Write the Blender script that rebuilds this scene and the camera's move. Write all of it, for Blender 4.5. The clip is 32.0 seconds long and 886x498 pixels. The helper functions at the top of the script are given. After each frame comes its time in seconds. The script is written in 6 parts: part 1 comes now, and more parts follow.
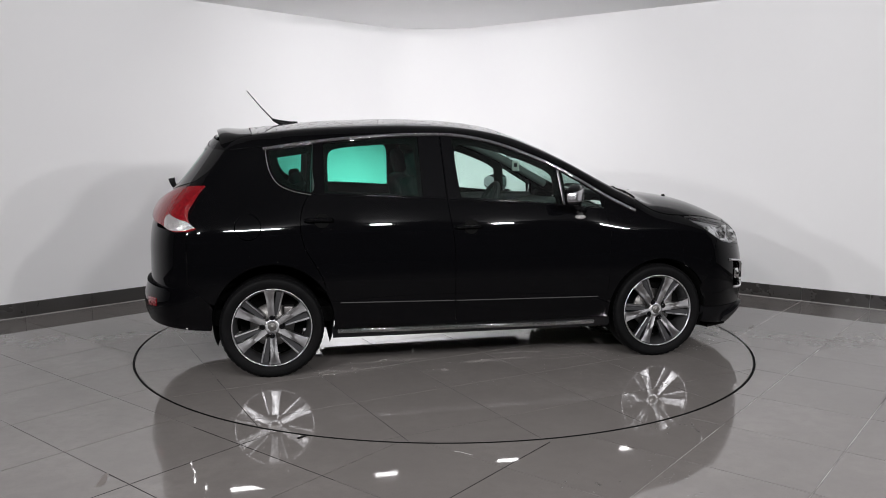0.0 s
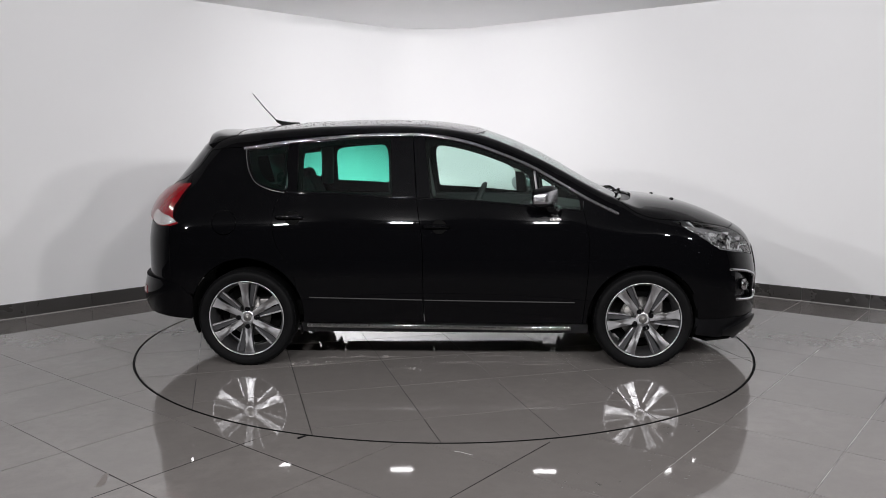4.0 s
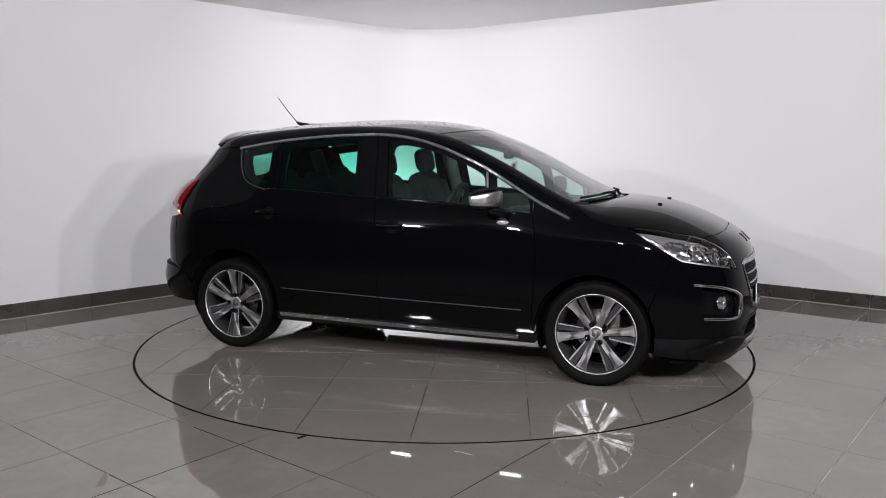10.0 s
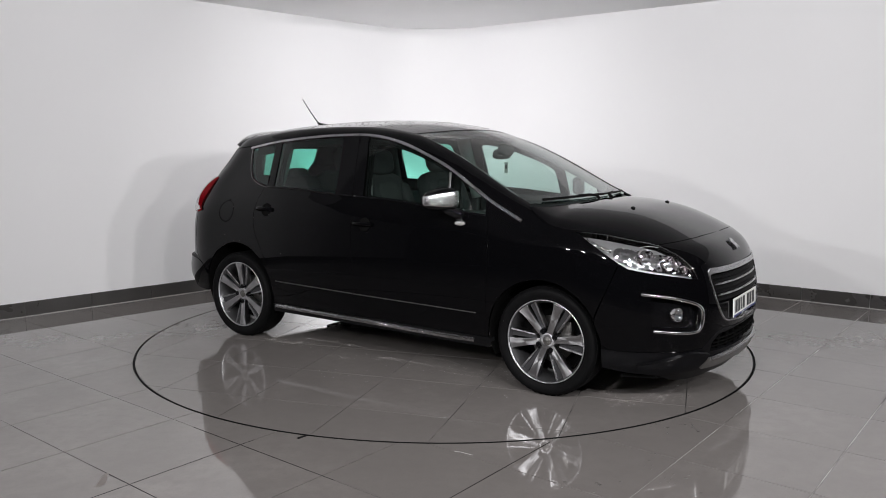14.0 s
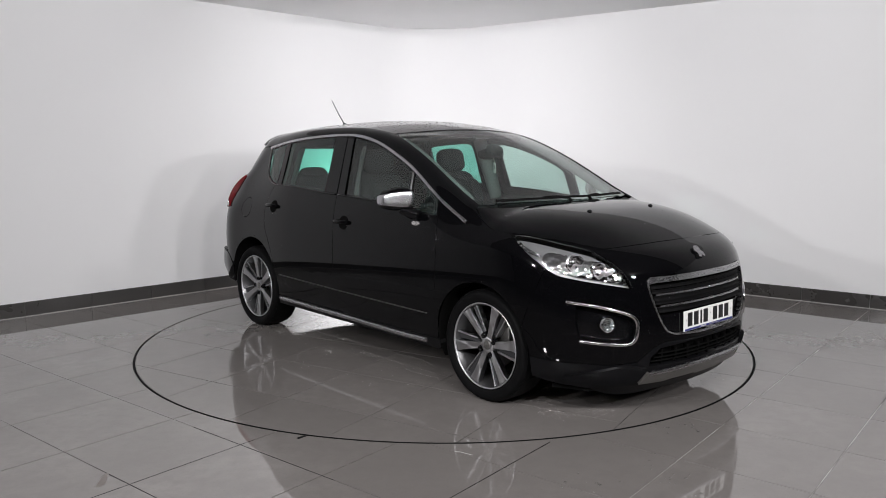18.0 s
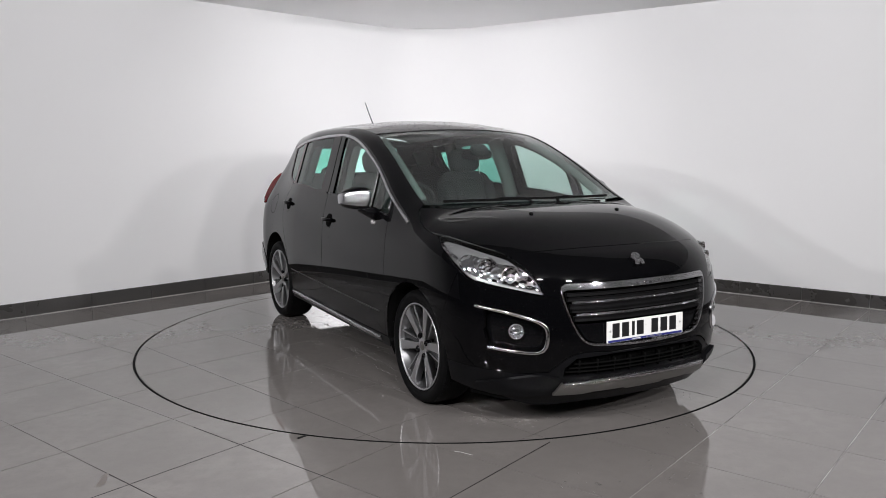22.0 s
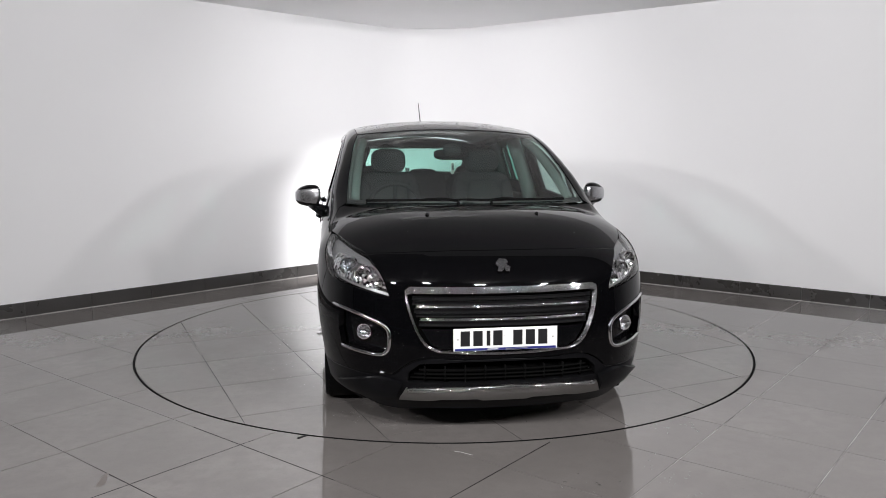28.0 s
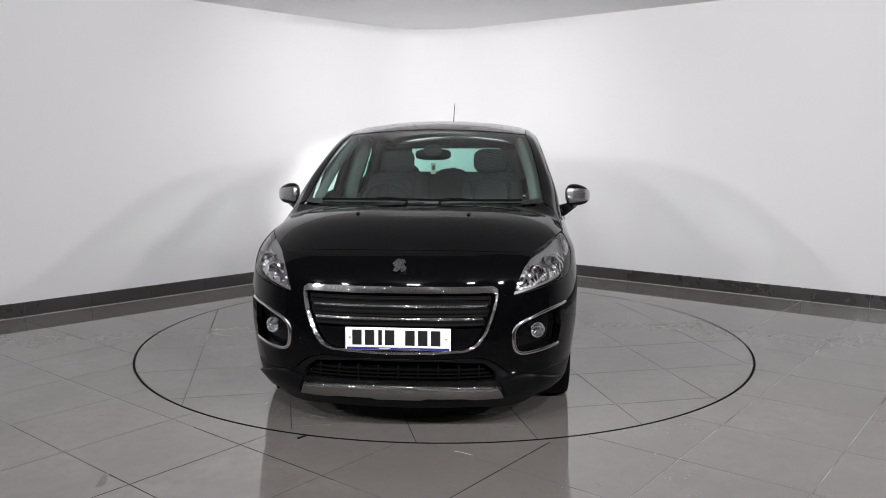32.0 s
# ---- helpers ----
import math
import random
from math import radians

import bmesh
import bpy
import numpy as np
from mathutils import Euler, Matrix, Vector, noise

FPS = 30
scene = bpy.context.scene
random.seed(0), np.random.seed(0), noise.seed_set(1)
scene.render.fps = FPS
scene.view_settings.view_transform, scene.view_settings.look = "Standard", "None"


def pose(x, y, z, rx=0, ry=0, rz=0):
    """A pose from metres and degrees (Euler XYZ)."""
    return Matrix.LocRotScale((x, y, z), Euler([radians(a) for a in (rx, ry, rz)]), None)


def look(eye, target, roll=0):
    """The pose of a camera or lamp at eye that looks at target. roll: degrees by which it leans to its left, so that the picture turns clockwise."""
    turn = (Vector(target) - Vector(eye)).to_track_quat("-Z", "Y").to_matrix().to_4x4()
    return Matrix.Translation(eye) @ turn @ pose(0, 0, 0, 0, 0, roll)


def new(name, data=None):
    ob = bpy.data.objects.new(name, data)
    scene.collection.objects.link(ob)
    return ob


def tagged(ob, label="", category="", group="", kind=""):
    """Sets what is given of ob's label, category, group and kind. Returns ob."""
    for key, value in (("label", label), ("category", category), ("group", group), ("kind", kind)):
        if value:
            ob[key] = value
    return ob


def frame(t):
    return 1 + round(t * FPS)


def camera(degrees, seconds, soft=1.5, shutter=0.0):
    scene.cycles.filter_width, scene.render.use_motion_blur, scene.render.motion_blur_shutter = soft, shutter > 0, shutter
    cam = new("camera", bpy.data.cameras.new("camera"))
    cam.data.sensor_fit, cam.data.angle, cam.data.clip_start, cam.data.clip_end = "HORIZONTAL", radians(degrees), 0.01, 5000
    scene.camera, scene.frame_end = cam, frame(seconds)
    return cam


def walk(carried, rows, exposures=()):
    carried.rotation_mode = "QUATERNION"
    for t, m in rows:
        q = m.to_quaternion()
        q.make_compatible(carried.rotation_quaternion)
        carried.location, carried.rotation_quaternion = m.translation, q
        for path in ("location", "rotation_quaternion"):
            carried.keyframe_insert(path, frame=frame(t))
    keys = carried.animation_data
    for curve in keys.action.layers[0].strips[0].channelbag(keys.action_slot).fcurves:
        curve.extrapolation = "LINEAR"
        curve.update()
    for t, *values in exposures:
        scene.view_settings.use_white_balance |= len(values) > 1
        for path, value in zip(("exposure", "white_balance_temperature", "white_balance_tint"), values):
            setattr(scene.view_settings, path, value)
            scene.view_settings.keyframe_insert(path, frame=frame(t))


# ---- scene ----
SECONDS = 32.0
cam = camera(58.53, SECONDS, soft=0.7)
EYE = (0.0, -5.989, 1.464)
AIM = pose(*EYE, 90 - 7.538, 0.02, 0.066)
walk(cam, [(0.0, AIM), (SECONDS, AIM)], exposures=[(0.0, 0.0), (SECONDS, 0.0)])

# ---------------------------------------------------------------- light
world = bpy.data.worlds.new("world")
scene.world = world
world.use_nodes = True
world.node_tree.nodes["Background"].inputs[0].default_value = (0.5, 0.52, 0.55, 1)
world.node_tree.nodes["Background"].inputs[1].default_value = 0.02

CEILING = 2.84
CEILING_EDGE = -1.2
# a row of floodlights in front of the turntable: place, aim, watts
FLOODS = [((4.6, -5.1, 2.66), (-0.6, 3.2, 1.2), 46), ((2.75, -5.2, 2.68), (0.2, 3.2, 0.9), 45), ((1.03, -5.1, 2.68), (0.6, 2.8, 0.8), 39),
          ((-0.73, -5.1, 2.68), (0.2, 2.8, 0.8), 38), ((-2.7, -5.3, 2.68), (1.4, 2.4, 0.7), 38), ((-4.6, -5.2, 2.66), (2.2, 1.8, 0.5), 46)]
# wall washers above the car, a wide one and a narrow one that falls low behind it: place, aim, watts, size, beam
WASHERS = [((-0.12, 1.15, CEILING - 0.045), (-0.40, 3.75, 0.1), 19, 1.0, 0.10, 150), ((-0.30, 0.85, CEILING - 0.045), (-0.75, 3.3, 0.0), 36, 0.5, 0.12, 45)]


def area_lamp(name, m, watts, sx, sy, colour=(1.0, 0.985, 0.995)):
    data = bpy.data.lights.new(name, "AREA")
    data.energy, data.shape, data.size, data.size_y, data.color = watts, "RECTANGLE", sx, sy, colour
    ob = new(name, data)
    ob.matrix_world = m
    return ob


for place, target, watts in FLOODS:
    lamp = area_lamp("flood_light", look(place, target), watts, 0.27, 0.15)
    lamp.data.spread = radians(130)
for place, target, watts, sx, sy, beam in WASHERS:
    area_lamp("washer_light", look(place, target), watts, sx, sy).data.spread = radians(beam)


# ---------------------------------------------------------------- materials
class Mat:
    """A node material with a Principled shader and small helpers."""

    def __init__(self, name, colour, rough, metal=0.0, spec=0.5, coat=0.0, coat_rough=0.03):
        self.m = bpy.data.materials.new(name)
        self.m.use_nodes = True
        self.t = self.m.node_tree
        self.b = self.t.nodes["Principled BSDF"]
        self.set("Base Color", (*colour, 1))
        self.set("Roughness", rough)
        self.set("Metallic", metal)
        self.set("Specular IOR Level", spec)
        self.set("Coat Weight", coat)
        self.set("Coat Roughness", coat_rough)
        self.colour = colour

    def set(self, key, value):
        self.b.inputs[key].default_value = value
        return self

    def node(self, kind, **values):
        n = self.t.nodes.new(kind)
        for k, v in values.items():
            n.inputs[k].default_value = v
        return n

    def link(self, a, b):
        self.t.links.new(a, b)

    def coords(self):
        return self.node("ShaderNodeTexCoord").outputs["Object"]

    def noise(self, scale, detail=4.0, rough=0.55, stretch=None):
        n = self.node("ShaderNodeTexNoise", Scale=scale, Detail=detail, Roughness=rough)
        c = self.coords()
        if stretch:
            mp = self.node("ShaderNodeMapping")
            mp.inputs["Scale"].default_value = stretch
            self.link(c, mp.inputs["Vector"])
            c = mp.outputs["Vector"]
        self.link(c, n.inputs["Vector"])
        return n.outputs["Fac"]

    def ramp(self, fac, lo, hi, a=0.0, b=1.0):
        n = self.node("ShaderNodeMapRange")
        n.inputs["From Min"].default_value, n.inputs["From Max"].default_value = lo, hi
        n.inputs["To Min"].default_value, n.inputs["To Max"].default_value = a, b
        self.link(fac, n.inputs["Value"])
        return n.outputs["Result"]

    def mix(self, fac, c1, c2):
        n = self.node("ShaderNodeMix")
        n.data_type = "RGBA"
        self.link(fac, n.inputs["Factor"])
        for key, c in ((6, c1), (7, c2)):
            if isinstance(c, tuple):
                n.inputs[key].default_value = (*c, 1)
            else:
                self.link(c, n.inputs[key])
        return n.outputs[2]

    def base(self, sock):
        self.link(sock, self.b.inputs["Base Color"])
        return self

    def roughness(self, sock):
        self.link(sock, self.b.inputs["Roughness"])
        return self

    def bump(self, fac, strength, dist=0.002):
        n = self.node("ShaderNodeBump", Strength=strength, Distance=dist)
        self.link(fac, n.inputs["Height"])
        self.link(n.outputs["Normal"], self.b.inputs["Normal"])
        return self

    def vary(self, scale, amount, fine=0.0):
        """Break up the base colour at two scales."""
        c = self.colour
        k = self.mix(self.ramp(self.noise(scale), 0.3, 0.7), tuple(v * (1 - amount) for v in c), tuple(min(1, v * (1 + amount)) for v in c))
        if fine:
            k = self.mix(self.ramp(self.noise(scale * 17, 3), 0.35, 0.8, 0, fine), k, tuple(v * 0.6 for v in c))
        return self.base(k)


wall_paint = Mat("wall_paint", (0.80, 0.80, 0.81), 0.62)
wall_paint.vary(0.7, 0.012).bump(wall_paint.noise(140, 3), 0.05, 0.001)
ceiling_paint = Mat("ceiling_paint", (0.83, 0.83, 0.84), 0.8)
ceiling_paint.vary(0.8, 0.02)
dark_wall = Mat("dark_wall", (0.016, 0.016, 0.017), 0.7)
dark_wall.vary(1.0, 0.15)
hall_ceiling = Mat("hall_ceiling", (0.22, 0.22, 0.222), 0.8)
hall_ceiling.vary(1.0, 0.1)
grout = Mat("grout", (0.03, 0.028, 0.027), 0.8)
# dark joints fade into the tiles in places; towards +X patches of them turn pale
faded = grout.ramp(grout.noise(0.9, 5, 0.7), 0.44, 0.56)
toned = grout.mix(faded, (0.022, 0.020, 0.019), (0.15, 0.137, 0.13))
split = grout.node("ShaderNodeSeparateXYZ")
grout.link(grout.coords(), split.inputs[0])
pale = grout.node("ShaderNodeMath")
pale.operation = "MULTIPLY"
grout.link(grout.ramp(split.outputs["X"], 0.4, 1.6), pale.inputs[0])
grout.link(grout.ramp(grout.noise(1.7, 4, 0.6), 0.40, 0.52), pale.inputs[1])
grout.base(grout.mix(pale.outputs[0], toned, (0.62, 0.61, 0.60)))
disc_grout = Mat("disc_grout", (0.03, 0.028, 0.026), 0.8)
disc_grout.base(disc_grout.mix(disc_grout.ramp(disc_grout.noise(1.1, 5, 0.7), 0.48, 0.58), (0.02, 0.019, 0.018), (0.15, 0.137, 0.13)))


def tile_material(name, colour, rough):
    k = Mat(name, colour, rough, spec=0.92)
    info = k.node("ShaderNodeObjectInfo").outputs["Random"]
    dark, light = tuple(v * 0.93 for v in colour), tuple(v * 1.06 for v in colour)
    c = k.mix(info, dark, light)
    cloud = k.ramp(k.noise(2.3, 6, 0.6), 0.35, 0.7)
    c = k.mix(cloud, c, tuple(v * 0.86 for v in colour))
    blot = k.ramp(k.noise(14, 6, 0.65), 0.42, 0.72, 0, 0.7)
    c = k.mix(blot, c, tuple(v * 0.84 for v in colour))
    speck = k.ramp(k.noise(90, 3, 0.7), 0.58, 0.78, 0, 0.5)
    c = k.mix(speck, c, tuple(v * 0.62 for v in colour))
    smear = k.ramp(k.noise(1.1, 7, 0.65), 0.4, 0.75, rough * 0.7, rough * 1.9)
    k.base(c).roughness(smear)
    k.bump(k.noise(1.7, 2), 0.02, 0.01)
    return k


floor_tile = tile_material("floor_tile", (0.199, 0.184, 0.176), 0.032)
skirting_tile = tile_material("skirting_tile", (0.052, 0.049, 0.047), 0.32)

paint = Mat("black_paint", (0.0018, 0.0018, 0.0022), 0.03, spec=0.20)
paint.roughness(paint.ramp(paint.noise(5, 5), 0.35, 0.75, 0.02, 0.05))
roof_glass = Mat("roof_glass", (0.004, 0.004, 0.005), 0.05, coat=0.5)
gloss_black = Mat("gloss_black", (0.003, 0.003, 0.0035), 0.06, spec=0.24)
plastic = Mat("black_plastic", (0.004, 0.004, 0.0045), 0.38, spec=0.14)
plastic.vary(8, 0.15).bump(plastic.noise(500, 2), 0.15, 0.0004)
rubber = Mat("rubber", (0.004, 0.004, 0.0043), 0.6, spec=0.07)
rubber.vary(12, 0.25, 0.3)
liner = Mat("liner", (0.004, 0.004, 0.004), 0.9, spec=0.03)
chrome = Mat("chrome", (0.72, 0.72, 0.74), 0.09, metal=1.0)
chrome.roughness(chrome.ramp(chrome.noise(60, 4), 0.35, 0.7, 0.05, 0.2))
wet_chrome = Mat("wet_chrome", (0.52, 0.52, 0.54), 0.08, metal=1.0)
wet_chrome.bump(wet_chrome.ramp(wet_chrome.noise(210, 2, 0.5), 0.50, 0.64), 0.85, 0.003)
satin = Mat("satin_silver", (0.62, 0.61, 0.59), 0.3, metal=0.85)
satin.bump(satin.noise(220, 3), 0.15, 0.002)
skid_grey = Mat("skid_grey", (0.20, 0.195, 0.187), 0.32, metal=0.85)
skid_grey.bump(skid_grey.noise(220, 3), 0.15, 0.002)
moulding_grey = Mat("moulding_grey", (0.03, 0.03, 0.03), 0.55, spec=0.3)
apron_black = Mat("apron_plastic", (0.0038, 0.0038, 0.0045), 0.36, spec=0.12)
apron_black.vary(9, 0.2).bump(apron_black.noise(420, 2), 0.2, 0.0005)
sealant = Mat("sealant", (0.42, 0.41, 0.40), 0.7)
smear_brown = Mat("smear_brown", (0.165, 0.145, 0.135), 0.5, spec=0.7)
edge_grey = Mat("edge_grey", (0.16, 0.16, 0.16), 0.3, metal=0.8)
alloy = Mat("machined_alloy", (0.49, 0.49, 0.505), 0.30, metal=1.0)
# turning marks round the hub stretch the highlights along the spokes
lathe = alloy.node("ShaderNodeTangent")
lathe.direction_type, lathe.axis = "RADIAL", "Y"
alloy.link(lathe.outputs["Tangent"], alloy.b.inputs["Tangent"])
alloy.set("Anisotropic", 0.8).roughness(alloy.ramp(alloy.noise(30, 4), 0.3, 0.75, 0.30, 0.40))
rim_grey = Mat("rim_grey", (0.20, 0.20, 0.205), 0.34, metal=0.9)
alloy_dark = Mat("alloy_pocket", (0.05, 0.05, 0.053), 0.4, metal=0.5)
steel = Mat("brake_steel", (0.16, 0.155, 0.15), 0.4, metal=1.0)
cloth = Mat("seat_cloth", (0.026, 0.026, 0.027), 0.9, spec=0.2)
cloth.vary(30, 0.25).bump(cloth.noise(700, 2), 0.4, 0.001)
cloth_light = Mat("seat_cloth_grey", (0.032, 0.032, 0.032), 0.88, spec=0.2)
cloth_light.vary(25, 0.2).bump(cloth_light.noise(600, 2), 0.4, 0.001)
rear_cloth = Mat("rear_seat_cloth", (0.012, 0.012, 0.0125), 0.9, spec=0.15)
rear_cloth.vary(30, 0.25)
trim_pale = Mat("windscreen_pillar_trim", (0.16, 0.16, 0.157), 0.8)
trim_pale.vary(10, 0.06)
trim_light = Mat("head_lining", (0.09, 0.088, 0.085), 0.85)
trim_light.vary(10, 0.06)
trim_dark = Mat("pillar_trim_dark", (0.10, 0.10, 0.098), 0.8)
trim_dark.vary(10, 0.08)
cap_chrome = Mat("cap_chrome", (0.56, 0.56, 0.58), 0.24, metal=1.0)
cap_chrome.bump(cap_chrome.ramp(cap_chrome.noise(260, 2, 0.5), 0.60, 0.70), 0.35, 0.0015)
dash_mat = Mat("dashboard", (0.020, 0.020, 0.0205), 0.6, spec=0.25)
dash_mat.bump(dash_mat.noise(350, 3), 0.3, 0.001)
white_plate = Mat("plate_white", (0.78, 0.78, 0.76), 0.35)
white_plate.vary(6, 0.03)
ink = Mat("plate_ink", (0.008, 0.008, 0.009), 0.4)
blue_ink = Mat("strip_blue", (0.02, 0.025, 0.16), 0.4)
white_ink = Mat("strip_white", (0.6, 0.6, 0.62), 0.5)
tag_mat = Mat("tag_card", (0.55, 0.56, 0.52), 0.6)
tag_mat.vary(40, 0.15)
red_lens = Mat("red_lens", (0.15, 0.003, 0.006), 0.06, coat=0.6)
red_lens.vary(45, 0.35)
prisms = red_lens.node("ShaderNodeTexVoronoi", Scale=55.0)
red_lens.link(red_lens.coords(), prisms.inputs["Vector"])
red_lens.bump(prisms.outputs["Distance"], 0.35, 0.006)
clear_ribbed = Mat("clear_lens_ribbed", (0.62, 0.60, 0.60), 0.16, metal=0.75)
clear_ribbed.bump(clear_ribbed.noise(70, 2, 0.5, (1, 1, 4)), 0.6, 0.01)
reflector = Mat("lamp_reflector", (0.85, 0.85, 0.87), 0.08, metal=1.0)
facet = reflector.node("ShaderNodeTexVoronoi", Scale=38.0)
reflector.link(reflector.coords(), facet.inputs["Vector"])
reflector.bump(facet.outputs["Distance"], 0.6, 0.012)
lamp_body = Mat("lamp_body", (0.25, 0.25, 0.255), 0.34, metal=0.45)
lamp_body.bump(lamp_body.noise(9, 2), 0.15, 0.02)
fixture_white = Mat("fixture_white", (0.8, 0.8, 0.8), 0.4)


def glass_material(name, tint, rough=0.0, ior=1.5):
    m = bpy.data.materials.new(name)
    m.use_nodes = True
    t = m.node_tree
    t.nodes.remove(t.nodes["Principled BSDF"])
    clear = t.nodes.new("ShaderNodeBsdfTransparent")
    clear.inputs[0].default_value = (*tint, 1)
    gloss = t.nodes.new("ShaderNodeBsdfGlossy")
    gloss.inputs["Roughness"].default_value = rough
    # gloss grows towards grazing view, the same from both sides of the pane
    face = t.nodes.new("ShaderNodeLayerWeight")
    face.inputs["Blend"].default_value = 0.5
    power = t.nodes.new("ShaderNodeMath")
    power.operation = "POWER"
    power.inputs[1].default_value = 5.0
    fres = t.nodes.new("ShaderNodeMapRange")
    fres.inputs["To Min"].default_value = ((ior - 1) / (ior + 1)) ** 2 * 1.8
    t.links.new(face.outputs["Facing"], power.inputs[0])
    t.links.new(power.outputs[0], fres.inputs["Value"])
    mixed = t.nodes.new("ShaderNodeMixShader")
    t.links.new(fres.outputs[0], mixed.inputs[0])
    t.links.new(clear.outputs[0], mixed.inputs[1])
    t.links.new(gloss.outputs[0], mixed.inputs[2])
    t.links.new(mixed.outputs[0], t.nodes["Material Output"].inputs["Surface"])

    class Holder:
        pass
    h = Holder()
    h.m = m
    return h


glass_front = glass_material("glass_front", (0.76, 0.91, 0.86))
glass_screen = glass_material("glass_screen", (0.70, 0.87, 0.82), 0.0, 1.8)
glass_rear = glass_material("glass_rear", (0.25, 0.64, 0.54))
screen_black = Mat("printed_glass", (0.004, 0.004, 0.0045), 0.04, spec=0.6)
glass_tail = glass_material("glass_tail", (0.50, 0.82, 0.73))
lens_clear = glass_material("lens_clear", (0.97, 0.98, 0.98))
water_mat = glass_material("water", (0.90, 0.90, 0.90), 0.0, 1.75)
spatter = Mat("water_beads", (1.0, 1.0, 1.0), 0.0)
spatter.set("Transmission Weight", 1.0).set("IOR", 1.33)
spatter_mat = spatter


# ---------------------------------------------------------------- mesh helpers
def smooth(me, on=True):
    me.polygons.foreach_set("use_smooth", [on] * len(me.polygons))


def part(name, bm, material, parent=None, label="", shade=True):
    """Link a bmesh as one mesh object under a thing or a part."""
    me = bpy.data.meshes.new(name)
    bm.to_mesh(me)
    bm.free()
    me.materials.append(material.m)
    smooth(me, shade)
    ob = new(name, me)
    if parent:
        ob.parent = parent
    return tagged(ob, label) if label else ob


def raw(name, verts, faces, material, parent=None, label="", shade=False):
    me = bpy.data.meshes.new(name)
    me.from_pydata([tuple(v) for v in verts], [], faces)
    me.materials.append(material.m)
    smooth(me, shade)
    ob = new(name, me)
    if parent:
        ob.parent = parent
    return tagged(ob, label) if label else ob


def box(bm, cx, cy, cz, sx, sy, sz, m=None, bevel=0.0, segs=2):
    r = bmesh.ops.create_cube(bm, size=1.0, matrix=(m or Matrix()) @ Matrix.Translation((cx, cy, cz)) @ Matrix.Diagonal((sx, sy, sz, 1)))
    if bevel:
        es = list({e for v in r["verts"] for e in v.link_edges})
        bmesh.ops.bevel(bm, geom=es, offset=bevel, segments=segs, affect="EDGES", profile=0.5)
    return bm


def tube(bm, pts, r0, r1=None, n=8, caps=True):
    """A round bar along points."""
    pts = [Vector(p) for p in pts]
    r1 = r0 if r1 is None else r1
    rings = []
    for i, p in enumerate(pts):
        d = (pts[min(i + 1, len(pts) - 1)] - pts[max(i - 1, 0)]).normalized()
        a = d.orthogonal().normalized() if abs(d.z) > 0.99 else d.cross(Vector((0, 0, 1))).normalized()
        b = d.cross(a)
        r = r0 + (r1 - r0) * i / (len(pts) - 1)
        rings.append([bm.verts.new(p + (a * math.cos(k * 2 * math.pi / n) + b * math.sin(k * 2 * math.pi / n)) * r) for k in range(n)])
    for u, v in zip(rings, rings[1:]):
        for k in range(n):
            bm.faces.new((u[k], u[(k + 1) % n], v[(k + 1) % n], v[k]))
    if caps:
        bm.faces.new(rings[0][::-1])
        bm.faces.new(rings[-1])
    return bm


def spin(bm, profile, n=64, axis="y", centre=(0, 0, 0), closed=False):
    """Revolve (radius, along) pairs about an axis through centre."""
    c = Vector(centre)
    rings = []
    for k in range(n):
        a = 2 * math.pi * k / n
        ring = []
        for r, h in profile:
            v = {"y": (r * math.cos(a), h, r * math.sin(a)), "z": (r * math.cos(a), r * math.sin(a), h), "x": (h, r * math.cos(a), r * math.sin(a))}[axis]
            ring.append(bm.verts.new(c + Vector(v)))
        rings.append(ring)
    m = len(profile)
    for k in range(n):
        u, v = rings[k], rings[(k + 1) % n]
        for i in range(m if closed else m - 1):
            j = (i + 1) % m
            bm.faces.new((u[i], v[i], v[j], u[j]))
    return bm


def hermite(x, xs, ys):
    """A smooth curve through knots."""
    xs, ys = np.asarray(xs, float), np.asarray(ys, float)
    g = np.gradient(ys, xs)
    x = np.clip(x, xs[0], xs[-1])
    i = np.clip(np.searchsorted(xs, x) - 1, 0, len(xs) - 2)
    h = xs[i + 1] - xs[i]
    t = (x - xs[i]) / h
    return ((1 + 2 * t) * (1 - t) ** 2 * ys[i] + t * (1 - t) ** 2 * h * g[i] + t * t * (3 - 2 * t) * ys[i + 1] + t * t * (t - 1) * h * g[i + 1])


def flow(pts, step=0.02):
    """A smooth open polyline through 2D points."""
    p = np.asarray(pts, float)
    s = np.concatenate([[0], np.cumsum(np.hypot(*np.diff(p, axis=0).T))])
    n = max(2, int(s[-1] / step) + 1)
    q = np.linspace(0, s[-1], n)
    if len(p) == 2:
        return [tuple(p[0] + (p[1] - p[0]) * k / s[-1]) for k in q]
    return list(zip(hermite(q, s, p[:, 0]), hermite(q, s, p[:, 1])))


def straight(pts, step=0.02):
    out = []
    for a, b in zip(pts, pts[1:]):
        out += flow([a, b], step)[:-1]
    return out + [tuple(pts[-1])]


def arc(cx, cz, r, a0, a1, n=24):
    return [(cx + r * math.cos(radians(a)), cz + r * math.sin(radians(a))) for a in np.linspace(a0, a1, n)]


